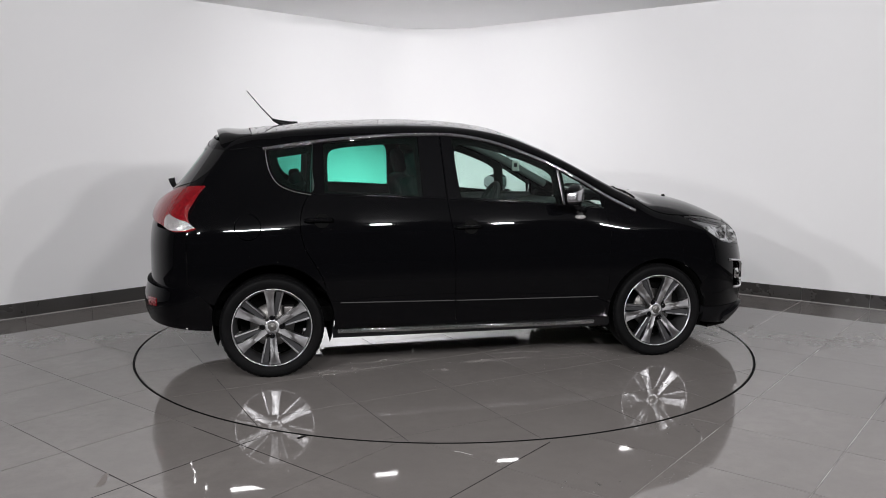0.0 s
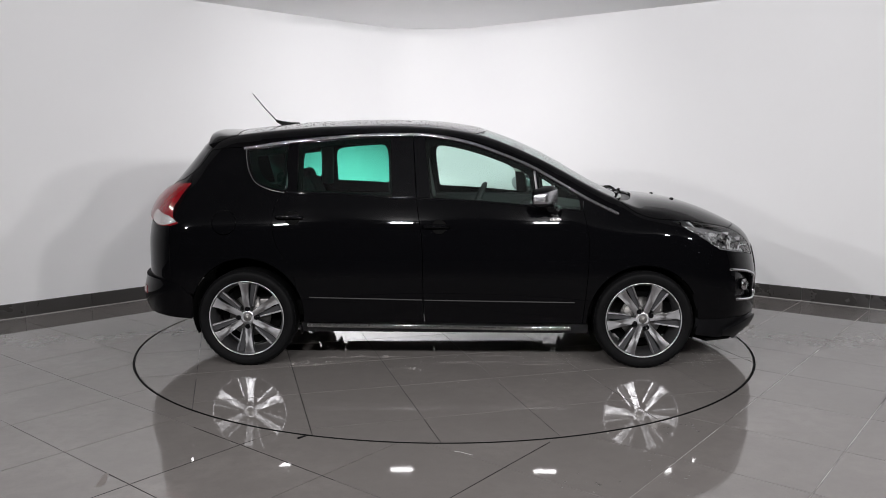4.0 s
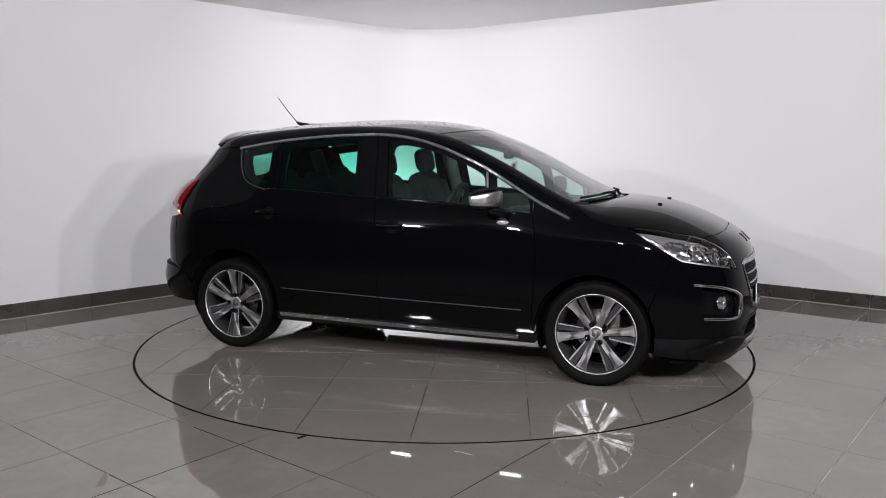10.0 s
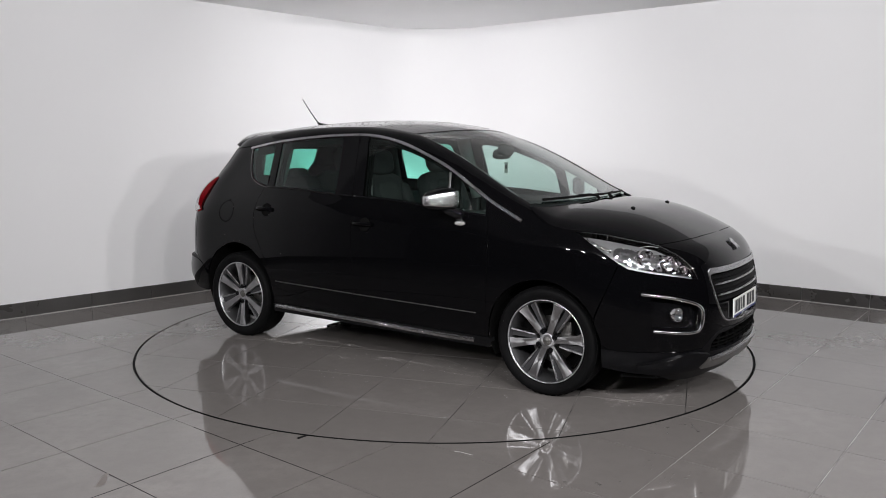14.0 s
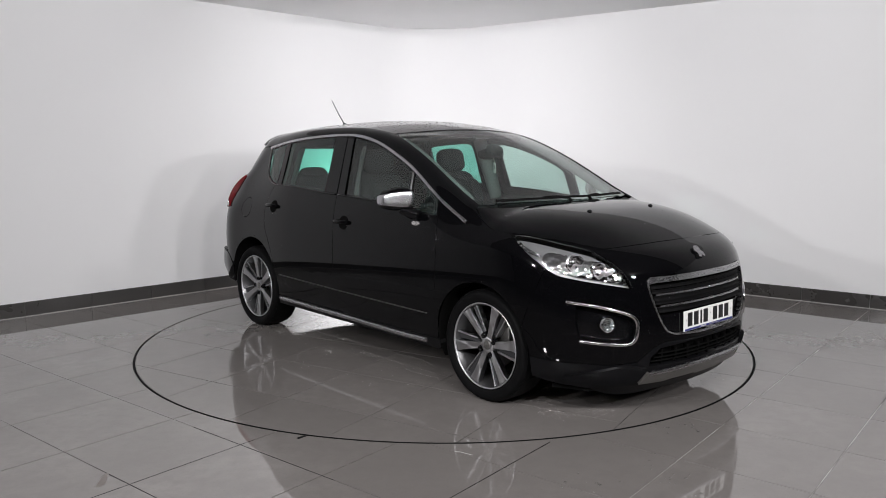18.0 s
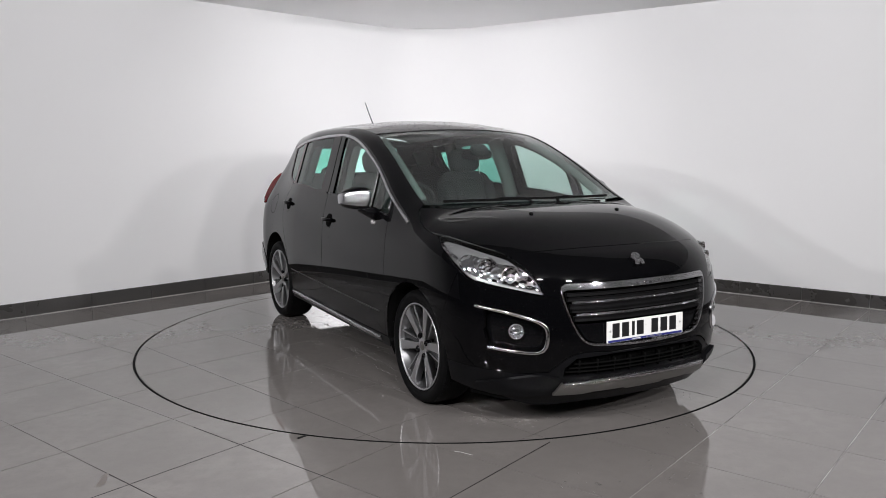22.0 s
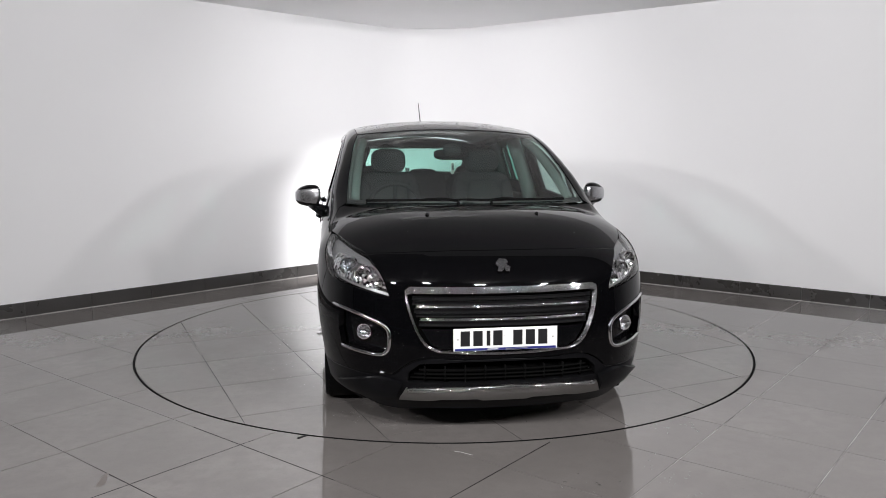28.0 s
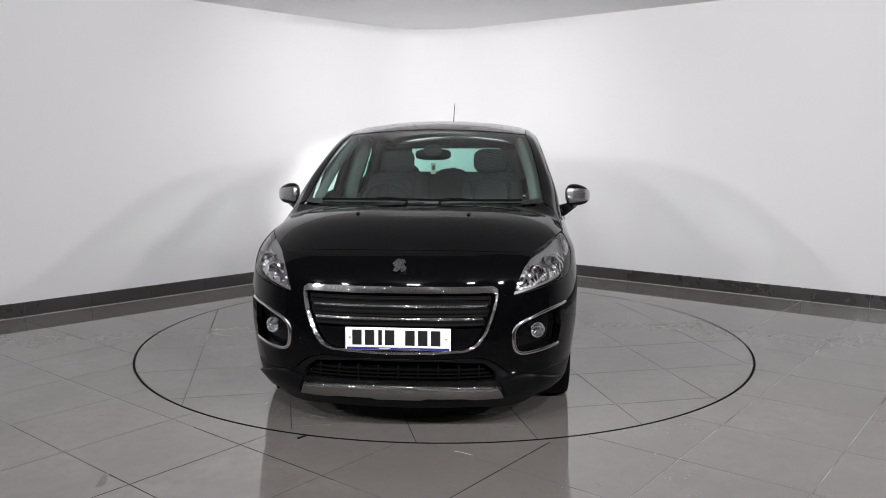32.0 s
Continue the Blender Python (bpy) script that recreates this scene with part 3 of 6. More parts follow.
def n_x(x, z, side=-1, kind="nose"):
    """The same for a point seen from the side at (x, z)."""
    at, sgn = (NOSE_AT, 1) if kind == "nose" else (TAIL_AT, -1)
    y = solve(lambda t: field(np.array([x]), t, np.array([z])), [0.0], [1.1])[0]
    return (math.atan2(side * y, (x - at) * sgn), z)


car = new("car")
tagged(car, "wet black family crossover car with chrome trim and alloy wheels", "car")


def panel(name, kind, loops, material, step=0.03, gap=0.002, lift=0.0, depth=0.016, parent=None, label=""):
    """A sheet of the car's surface inside the loops, with turned-in edges. lift moves it outwards."""
    lps = []
    scale = 0.8 if kind in ("nose", "tail") else 1.0
    for i, lp in enumerate(loops):
        q = [(a * scale, b) for a, b in lp]
        lps.append(tidy(q, gap if i == 0 else -gap))
    v, tri = mesh2d(lps, step)
    v = v.copy()
    v[:, 0] /= scale
    p = chart(kind, v)
    n = normal(p)
    a, b, c = (p[[t[k] for t in tri]] for k in range(3))
    if np.mean(np.einsum("ij,ij->i", np.cross(b - a, c - a), n[[t[0] for t in tri]])) < 0:
        tri = [t[::-1] for t in tri]
    p = p + n * (lift(p)[:, None] if callable(lift) else lift)
    verts, faces = slab(p, tri, -n * depth)
    me = bpy.data.meshes.new(name)
    me.from_pydata([tuple(q) for q in verts], [], faces)
    me.materials.append(material.m)
    smooth(me)
    rim = sorted({i for e in rim_edges(tri) for i in e})
    skirt = np.zeros((2 * len(rim), 3))
    centre = p.mean(0)
    for k, i in enumerate(rim):
        s = n[i] * 0.5 + (p[i] - centre) / max(1e-6, np.linalg.norm(p[i] - centre)) * 0.5
        skirt[k] = skirt[k + len(rim)] = s / max(1e-6, np.linalg.norm(s))
    me.normals_split_custom_set_from_vertices([tuple(q) for q in np.concatenate([n, skirt])])
    ob = new(name, me)
    ob.parent = parent or car
    return tagged(ob, label) if label else ob


def both(name, loops, material, **kw):
    """A panel on the right and its mirror on the left."""
    return [panel(name, s, loops, material, **kw) for s in ("right", "left")]


def rounded(loop, gap, passes=10):
    """The loop drawn in by a gap, its corners rounded."""
    p = np.array(tidy(straight(tidy(loop) + tidy(loop)[:1], 0.025)))
    for _ in range(passes):
        p = (np.roll(p, 1, 0) + p * 2 + np.roll(p, -1, 0)) / 4
    return tidy([tuple(q) for q in p], gap)


def window_opening(loop, gap, top, low):
    """The loop drawn in by a gap, with wide rounding above and tight corners below."""
    p, q = np.array(rounded(loop, gap, top)), np.array(rounded(loop, gap, low))
    mid, half_h = (p[:, 1].max() + p[:, 1].min()) / 2, (p[:, 1].max() - p[:, 1].min()) / 2
    w = ease((p[:, 1] - mid + half_h * 0.4) / (half_h * 0.8))[:, None]
    return [tuple(k) for k in p * w + q * (1 - w)]


def mirror_loop(lp):
    return [(-u, v) for u, v in lp]


def ribbon(name, kind, line, width, material, lift=0.004, thick=0.008, parent=None, label="", side=0):
    """A raised moulding that follows a line on the surface."""
    uv = np.array(line, float)
    scale = 0.8 if kind in ("nose", "tail") else 1.0
    q = uv * (scale, 1)
    d = np.gradient(q, axis=0)
    m = np.stack([-d[:, 1], d[:, 0]], 1) / np.maximum(1e-9, np.hypot(d[:, 0], d[:, 1]))[:, None]
    w = np.broadcast_to(np.asarray(width, float), (len(q),))[:, None]
    o0, o1 = (-0.5, 0.5) if side == 0 else ((0, 1) if side > 0 else (-1, 0))
    rows = []
    for f, lf in ((o0, -thick), (o0, lift * 0.4), (o0 + 0.18, lift), (o1 - 0.18, lift), (o1, lift * 0.4), (o1, -thick)):
        e = (q + m * w * f) / (scale, 1)
        p = chart(kind, e)
        rows.append(p + normal(p) * lf)
    k, n = len(rows), len(q)
    verts = np.concatenate(rows)
    faces = [(i * n + j, i * n + j + 1, (i + 1) % k * n + j + 1, (i + 1) % k * n + j) for i in range(k) for j in range(n - 1)]
    faces += [tuple(i * n for i in range(k)), tuple(i * n + n - 1 for i in range(k))[::-1]]
    ob = raw(name, verts, faces, material, parent or car, label, True)
    bm = bmesh.new()
    bm.from_mesh(ob.data)
    bmesh.ops.recalc_face_normals(bm, faces=bm.faces)
    bm.to_mesh(ob.data)
    bm.free()
    return ob


# ---------------------------------------------------------------- lines on the car's side, (x, z)
def chrome_z(x):
    return hermite(x, [-1.33, -1.036, -0.738, -0.39, -0.065, 0.199, 0.388, 0.575, 0.757, 0.945, 1.128],
                   [1.437, 1.479, 1.508, 1.527, 1.519, 1.464, 1.396, 1.316, 1.214, 1.106, 1.018])


def belt_z(x):
    return hermite(x, [-1.30, -1.06, -0.725, -0.362, -0.143, 0.223, 0.554, 0.888, 1.128], [1.17, 1.157, 1.146, 1.124, 1.116, 1.097, 1.068, 1.040, 1.018])


def chrome_run(a, b, dz=0.0, n=30):
    return [(x, float(chrome_z(x)) + dz) for x in np.linspace(a, b, n)]


def belt_run(a, b, dz=0.0, n=20):
    return [(x, float(belt_z(x)) + dz) for x in np.linspace(a, b, n)]


SEAM_B = [(-0.178, 1.118), (-0.173, 1.072), (-0.145, 0.872), (-0.135, 0.476), (-0.128, 0.302)]
SEAM_F = [(0.900, 1.038), (0.930, 0.90), (0.935, 0.756), (0.915, 0.42), (0.905, 0.302)]
SEAM_R = [(-1.06, 1.157), (-1.105, 1.06), (-1.118, 0.98), (-1.098, 0.839), (-1.018, 0.692), (-0.980, 0.61), (-0.964, 0.535)]
ARCH_R, ARCH_F = (-1.295, 0.352, 0.375), (1.298, 0.330, 0.362)
GLASS_TOP = -0.016
b_top, b_low = -0.205, -0.178

front_door_line = flow(SEAM_B[::-1]) + [(b_low, 1.118)] + flow([(b_low, 1.118), (b_top, float(chrome_z(b_top)) - 0.008)])
window_f = belt_run(0.60, -0.088, 0.006) + flow([(-0.088, 1.122), (-0.110, 1.30), (-0.128, 1.49)]) + chrome_run(-0.125, 0.572, GLASS_TOP) + flow([(0.572, 1.30), (0.60, 1.07)])
window_q = belt_run(0.885, 0.628, 0.006) + flow([(0.628, 1.068), (0.604, 1.282)]) + chrome_run(0.604, 0.872, GLASS_TOP) + flow([(0.872, float(chrome_z(0.872)) + GLASS_TOP), (0.885, 1.047)])
window_r = belt_run(-0.335, -0.962, 0.006) + flow([(-0.962, 1.16), (-0.962, 1.47)]) + chrome_run(-0.958, -0.352, GLASS_TOP) + flow([(-0.352, 1.50), (-0.335, 1.13)])
window_c = flow([(-1.045, 1.166), (-1.165, 1.190), (-1.236, 1.228), (-1.277, 1.288), (-1.296, 1.36), (-1.301, 1.428)]) + chrome_run(-1.300, -1.032, GLASS_TOP) + flow([(-1.032, 1.46), (-1.045, 1.166)])

front_door = front_door_line + chrome_run(b_top, 0.90, -0.008) + [(0.90, 1.10)] + flow(SEAM_F) + straight([(0.905, 0.302), (-0.128, 0.302)])
rear_door = flow(SEAM_B) + straight([(-0.128, 0.302), (-0.925, 0.302)]) + arc(*ARCH_R[:2], ARCH_R[2], -8, 28, 12) + flow(SEAM_R[::-1]) + \
    flow([(-1.06, 1.157), (-1.04, 1.17), (-1.035, 1.30), (-1.028, float(chrome_z(-1.028)) - 0.008)]) + chrome_run(-1.028, b_top, -0.008) + flow([(b_top, 1.50), (b_low, 1.118)])
for s in ("right", "left"):
    d = panel("front_door", s, [front_door, window_f, window_q], paint, label="glossy black front door")
    panel("window_pane", s, [window_f], glass_front, 0.05, 0.0, -0.006, 0.004, d, "green-tinted side window glass")
    panel("quarter_light", s, [window_q], glass_front, 0.05, 0.0, -0.006, 0.004, d, "small fixed triangular window glass")
    d2 = panel("rear_door", s, [rear_door, window_r], paint, label="glossy black rear door")
    panel("window_pane", s, [window_r], glass_rear, 0.05, 0.0, -0.006, 0.004, d2, "dark green privacy glass")
    # dark window surround and pillars, proud of the door skin
    for dd, lp, inner in ((d, [(b_top + 0.006, 1.12)] + flow([(b_low + 0.006, 1.122), (b_top + 0.006, 1.505)]) + chrome_run(b_top + 0.006, -0.125, -0.014, 6) + flow([(-0.128, 1.49), (-0.088, 1.122)]), None),
                          (d2, flow([(-0.335, 1.132), (-0.352, 1.505)]) + chrome_run(-0.352, b_top - 0.006, -0.014, 6) + flow([(b_top - 0.006, 1.5), (b_low - 0.006, 1.125)]), None)):
        panel("pillar_cover", s, [lp], gloss_black, 0.05, 0.001, 0.003, 0.004, dd, "gloss black pillar cover")
    # dark inner frames behind the glass leave rounded openings
    for dd, lp, g in ((d, window_f, 0.010), (d2, window_r, 0.015)):
        panel("inner_frame", s, [rounded(lp, -0.055, 2), window_opening(lp, g, 22, 5)], liner, 0.05, -0.006, -0.05, 0.012, dd, "dark inner window frame")
    # seals under and around the glass
    ribbon("seal", s, belt_run(b_low + 0.01, 0.89, 0.0, 40), 0.012, gloss_black, 0.004, 0.006, d)
    ribbon("seal", s, belt_run(-1.03, b_low - 0.01, 0.0, 30), 0.012, gloss_black, 0.004, 0.006, d2)
    ribbon("window_bar", s, flow([(0.586, 1.292), (0.614, 1.066)]), 0.016, edge_grey, 0.004, 0.006, d, "grey window divider bar")
    ribbon("chrome_strip", s, chrome_run(b_top + 0.003, 1.128, 0.0, 70), 0.019, wet_chrome, 0.006, 0.006, d, "wet chrome strip above the window")
    ribbon("chrome_strip", s, chrome_run(-1.026, b_top - 0.003, 0.0, 40), 0.019, wet_chrome, 0.006, 0.006, d2, "wet chrome strip above the window")
    # waist moulding low on the doors
    ribbon("door_moulding", s, flow([(-0.130, 0.458), (0.35, 0.452), (0.85, 0.446)]), 0.008, moulding_grey, 0.005, 0.004, d, "thin grey door moulding")
    ribbon("door_moulding", s, flow([(-0.88, 0.473), (-0.5, 0.466), (-0.140, 0.459)]), 0.008, moulding_grey, 0.005, 0.004, d2, "thin grey door moulding")
    sg = -1 if s == "right" else 1

    # door handles: a bar over a recessed cup
    for dd, hx, hz in ((d, -0.03, 0.935), (d2, -0.985, 0.990)):
        c = chart(s, [(hx, hz)])[0]
        n = normal(np.array([c]))[0]
        bm = bmesh.new()
        m = Matrix.Translation(Vector(c) + Vector(n) * 0.002) @ Vector(n).to_track_quat("Z", "Y").to_matrix().to_4x4()
        bmesh.ops.create_uvsphere(bm, u_segments=20, v_segments=10, radius=1, matrix=m @ Matrix.Diagonal((0.050, 0.048, 0.006, 1)))
        part("handle_cup", bm, liner, dd, "dark recess behind the handle")
        bm = bmesh.new()
        pts = [chart(s, [(hx - 0.018 + k * 0.082, hz + 0.002)])[0] + n * (0.032 - 0.030 * abs(k) ** 3) for k in np.linspace(-1, 1, 13)]
        tube(bm, pts, 0.0145, n=10)
        part("door_handle", bm, paint, dd, "black door handle")
    # rear quarter, fender, sill
HOOD_SIDE = [(1.145, 0.775), (1.20, 0.800), (1.30, 0.826), (1.40, 0.833), (1.471, 0.824), (1.60, 0.790), (1.75, 0.735), (1.893, 0.660)]
HOOD_NOSE = [(1.893, 0.660), (1.950, 0.55), (1.990, 0.40), (2.008, 0.2), (2.013, 0.0), (2.008, -0.2), (1.990, -0.40), (1.950, -0.55), (1.893, -0.660)]
HOOD_REAR = [(1.145, -0.775), (1.235, -0.60), (1.295, -0.38), (1.345, 0.0), (1.295, 0.38), (1.235, 0.60), (1.145, 0.775)]


# where the rear wing meets the roof rail and the tailgate
D_TOP = [(-1.33, 1.445), (-1.45, 1.440), (-1.58, 1.425)]
D_EDGE = [(-1.58, 1.425), (-1.64, 1.35), (-1.69, 1.26), (-1.695, 1.195)]


def wing_top():
    """Upper edge of the front wing: it follows the bonnet's side."""
    q = chart("top", [(x, y) for x, y in flow(HOOD_SIDE) if x < 1.475])
    return [(float(a[0]), float(a[2]) - 0.002) for a in q]


for s in ("right", "left"):
    sg = -1 if s == "right" else 1
    rear = [(-1.80, 1.345), (-1.72, 1.17), (-1.735, 1.08), (-1.80, 0.965), (-1.84, 0.90), (-1.84, 0.62), (-1.80, 0.52), (-1.655, 0.47)]
    q = flow([(-1.06, 1.157), (-1.165, 1.180), (-1.246, 1.222), (-1.289, 1.285), (-1.310, 1.36), (-1.318, 1.437)]) + \
        flow(D_TOP) + flow(D_EDGE) + \
        flow([(-1.695, 1.205), (-1.738, 1.15), (-1.768, 1.10), (-1.797, 1.053), (-1.797, 1.02), (-1.788, 0.988), (-1.750, 0.955)]) + straight([(-1.752, 0.950), (-1.803, 0.934), (-1.803, 0.62), (-1.70, 0.50), (-1.645, 0.48)]) + \
        arc(*ARCH_R[:2], ARCH_R[2], 160, 28, 34) + flow(SEAM_R[::-1])
    qp = panel("rear_quarter", s, [q, flow([(x, z) for x, z in arc(-1.437, 0.958, 0.079, 0, 360, 32)], 0.01)], paint, label="glossy black rear wing")
    panel("fuel_flap", s, [arc(-1.437, 0.958, 0.076, 0, 360, 32)], paint, 0.02, 0.0, 0.0, 0.01, qp, "round fuel filler flap")
    panel("inner_frame", s, [rounded(window_c, -0.02, 2), rounded(window_c, 0.028, 14)], liner, 0.05, -0.006, -0.05, 0.012, qp, "dark inner window frame")
    panel("window_pane", s, [window_c], glass_rear, 0.05, 0.0, -0.004, 0.004, qp, "dark green rear quarter glass")
    # surround of the quarter glass
    wq = flow([(-1.04, 1.158), (-1.165, 1.182), (-1.244, 1.224), (-1.287, 1.286), (-1.308, 1.36), (-1.315, 1.432)]) + chrome_run(-1.312, -1.030, -0.008) + flow([(-1.028, 1.47), (-1.040, 1.158)])
    panel("glass_surround", s, [wq, window_c], gloss_black, 0.04, 0.001, -0.001, 0.006, qp, "gloss black glass surround")
    ribbon("glass_edge", s, flow([(-1.045, 1.150), (-1.165, 1.176), (-1.250, 1.219), (-1.293, 1.284), (-1.314, 1.36), (-1.320, 1.43)]), 0.005, edge_grey, 0.003, 0.004, qp, "thin grey edge of the quarter glass")
    ribbon("chrome_strip", s, chrome_run(-1.335, -1.030, 0.0, 24), 0.019, wet_chrome, 0.006, 0.006, qp, "wet chrome strip above the window")
    # front wing
    f = flow(SEAM_F[::-1]) + [(0.905, float(chrome_z(0.905)) - 0.008)] + chrome_run(0.905, 1.128, -0.008, 12) + wing_top() + \
        flow([(1.478, 0.972), (1.50, 0.962), (1.58, 0.918), (1.70, 0.846), (1.74, 0.820)]) + flow([(1.74, 0.820), (1.70, 0.70), (1.64, 0.56), (1.612, 0.49)]) + arc(*ARCH_F[:2], ARCH_F[2], 27, 178, 36) + straight([(0.930, 0.302), (0.905, 0.302)])
    panel("front_wing", s, [f], paint, 0.02, label="glossy black front wing")
    # sill with its chrome strip
    low_z = 0.236 if s == "right" else 0.282
    sill = straight([(-0.935, 0.298), (0.925, 0.298)]) + flow([(0.945, 0.29), (0.945, low_z + 0.014)]) + straight([(0.93, low_z), (-0.93, low_z + 0.004)])
    sp = panel("sill", s, [sill], plastic, 0.05, 0.001, 0.0, 0.05, label="black plastic sill cover")
    ribbon("chrome_strip", s, flow([(-0.90, 0.285), (-0.80, 0.284), (0.0, 0.276), (0.70, 0.270), (0.83, 0.272)]), 0.030, wet_chrome, 0.012, 0.004, sp, "wet chrome strip along the sill")
    # arch lips and liners
    for (ax, az, ar), a0, a1, nm in ((ARCH_R, 160, -8, "rear"), (ARCH_F, 27, 178, "front")):
        bm = bmesh.new()
        prof = []
        for a in np.linspace(-22, 202, 44):
            x, z = ax + (ar - 0.003) * math.cos(radians(a)), az + (ar - 0.003) * math.sin(radians(a))
            prof.append((x, z))
        vs = []
        for x, z in prof:
            edge_y = abs(chart(s, [(x, z)])[0][1]) - 0.005
            vs.append([bm.verts.new((x, sg * w, z)) for w in (edge_y, 0.45)])
        for u, v in zip(vs, vs[1:]):
            bm.faces.new((u[0], v[0], v[1], u[1]))
        bm.faces.new([v[1] for v in vs])
        part("arch_liner", bm, liner, car, "black wheel arch liner")

# ---------------------------------------------------------------- top of the car
SCREEN_TOP = [(0.205, -0.630), (0.27, -0.42), (0.300, -0.2), (0.312, 0.0), (0.300, 0.2), (0.27, 0.42), (0.205, 0.630)]
SCREEN_LOW = [(1.125, 0.735), (1.19, 0.58), (1.235, 0.36), (1.27, 0.0), (1.235, -0.36), (1.19, -0.58), (1.125, -0.735)]


def screen_y(x):
    return hermite(x, [0.12, 0.205, 0.40, 0.65, 0.90, 1.125, 1.20], [0.628, 0.630, 0.660, 0.692, 0.720, 0.738, 0.75])


edge = [(x, float(screen_y(x))) for x in np.linspace(0.205, 1.125, 30)]
screen = flow(SCREEN_TOP) + edge + flow(SCREEN_LOW) + [(x, -y) for x, y in edge[::-1]]
ws = panel("windscreen", "top", [screen], glass_screen, 0.05, 0.002, -0.004, 0.005, label="green-tinted windscreen spotted with rain")
# black printed border of the windscreen
inner = [(0.31 + (x - 0.31) * 0.94 + 0.006, y * 0.982) for x, y in screen]
inner = [(min(x, 1.215 - 0.27 * y * y), y) for x, y in inner]
inner = rounded(inner, 0.0, 6)
panel("screen_border", "top", [screen, inner], gloss_black, 0.05, 0.003, -0.0085, 0.002, ws, "black printed border of the windscreen")

ROOF_Y = [(-1.58, 0.585), (-1.3, 0.610), (-0.8, 0.632), (-0.2, 0.638), (0.12, 0.633), (0.205, 0.630)]
roof_edge = flow(ROOF_Y, 0.04)
roof_back = flow([(-1.40, -0.602), (-1.425, -0.3), (-1.43, 0.0), (-1.425, 0.3), (-1.40, 0.602)], 0.04)
roof_edge = [q for q in roof_edge if q[0] > -1.39]
roof = flow(SCREEN_TOP[::-1], 0.03) + [(x, -y) for x, y in roof_edge[::-1]] + roof_back + roof_edge
panel("roof", "top", [roof], roof_glass, 0.05, 0.002, 0.0, 0.01, label="black panoramic glass roof beaded with rain")


def rail(sg):
    """The body-coloured rail between the roof, the windscreen and the side windows."""
    out = []
    for x in np.linspace(1.143, -1.33, 80):
        y = -chart("right", [(x, float(chrome_z(x)) + 0.007)])[0][1]
        out.append((x, y))
    top = [(x, y) for x, y in flow(ROOF_Y[:-1], 0.04)] + [(x, float(screen_y(x))) for x in np.linspace(0.205, 1.125, 30)] + [(1.147, 0.770), (1.150, 0.785)]
    tail = [(x, -chart("right", [(x, z)])[0][1]) for x, z in flow([(-1.34, 1.446)] + D_TOP[1:], 0.04)]
    lp = out + tail + [(-1.60, 0.585)] + top
    return [(x, y * sg) for x, y in lp]


for sg in (-1, 1):
    panel("roof_rail", "top", [rail(sg)], paint, 0.03, 0.0015, 0.0, 0.012, label="black roof rail and windscreen pillar")

# bonnet
hood = flow(HOOD_REAR) + flow(HOOD_SIDE) + flow(HOOD_NOSE) + [(x, -y) for x, y in flow(HOOD_SIDE)[::-1]]
bonnet = panel("bonnet", "top", [hood], paint, 0.035, 0.002, 0.0, 0.014, label="glossy black bonnet")
cowl = flow(SCREEN_LOW) + flow(HOOD_REAR)
panel("cowl", "top", [tidy(cowl)], plastic, 0.04, 0.001, -0.022, 0.02, label="black plastic cowl under the wipers")
for y in (-0.309, 0.309):
    c = chart("top", [(1.602, y)])[0]
    bm = bmesh.new()
    bmesh.ops.create_uvsphere(bm, u_segments=12, v_segments=8, radius=1, matrix=Matrix.Translation((c[0], c[1], c[2] + 0.002)) @ Matrix.Diagonal((0.016, 0.011, 0.009, 1)))
    part("washer_nozzle", bm, plastic, bonnet, "small black washer nozzle")

# ---------------------------------------------------------------- nose
HB = [n_y(y, z) for y, z in ((-0.660, 0.90), (-0.615, 0.85), (-0.584, 0.79), (-0.562, 0.723))]
HL = [n_x(1.985, 0.753), n_x(1.885, 0.772), n_x(1.79, 0.791), n_x(1.70, 0.846), n_x(1.58, 0.918), n_x(1.492, 0.966)]
def from_top(x, y):
    """Nose chart coordinates of a point of the top surface."""
    return (math.atan2(y, x - NOSE_AT), float(chart("top", [(x, y)])[0][2]))


HT = [from_top(x, -y) for x, y in flow(HOOD_SIDE, 0.04) if x > 1.50] + [from_top(1.893, -0.660)]
HB[0] = HT[-1]
lamp_r = flow(HB, 0.02) + flow([HB[-1]] + HL, 0.02) + HT
GR_SIDE = [(0.482, 0.752), (0.482, 0.70), (0.462, 0.62), (0.425, 0.535), (0.385, 0.482), (0.33, 0.460)]
grille = [n_y(y, z) for y, z in straight([(-0.46, 0.775), (0.46, 0.775)], 0.06)] + [n_y(y, z) for y, z in flow([(0.46, 0.775), (0.48, 0.765), *GR_SIDE[1:]], 0.03)] + \
    [n_y(y, z) for y, z in flow([(0.33, 0.460), (0.15, 0.450), (0.0, 0.447), (-0.15, 0.450), (-0.33, 0.460)], 0.05)] + [n_y(-y, z) for y, z in flow([(0.46, 0.775), (0.48, 0.765), *GR_SIDE[1:]], 0.03)[::-1]]
FOG = [(-0.80, 0.650), (-0.72, 0.632), (-0.66, 0.613), (-0.602, 0.590), (-0.574, 0.570), (-0.564, 0.545), (-0.564, 0.50), (-0.570, 0.464), (-0.584, 0.443), (-0.612, 0.434), (-0.66, 0.435), (-0.72, 0.441), (-0.79, 0.452)]
fog_r = [n_y(y, z) for y, z in flow(FOG, 0.02)] + [n_y(-0.805, 0.54)]
intake = [n_y(y, z) for y, z in straight([(-0.42, 0.398), (-0.2, 0.411), (0.2, 0.411), (0.42, 0.398), (0.475, 0.352), (0.48, 0.305), (-0.48, 0.305), (-0.475, 0.352), (-0.42, 0.398)], 0.05)]
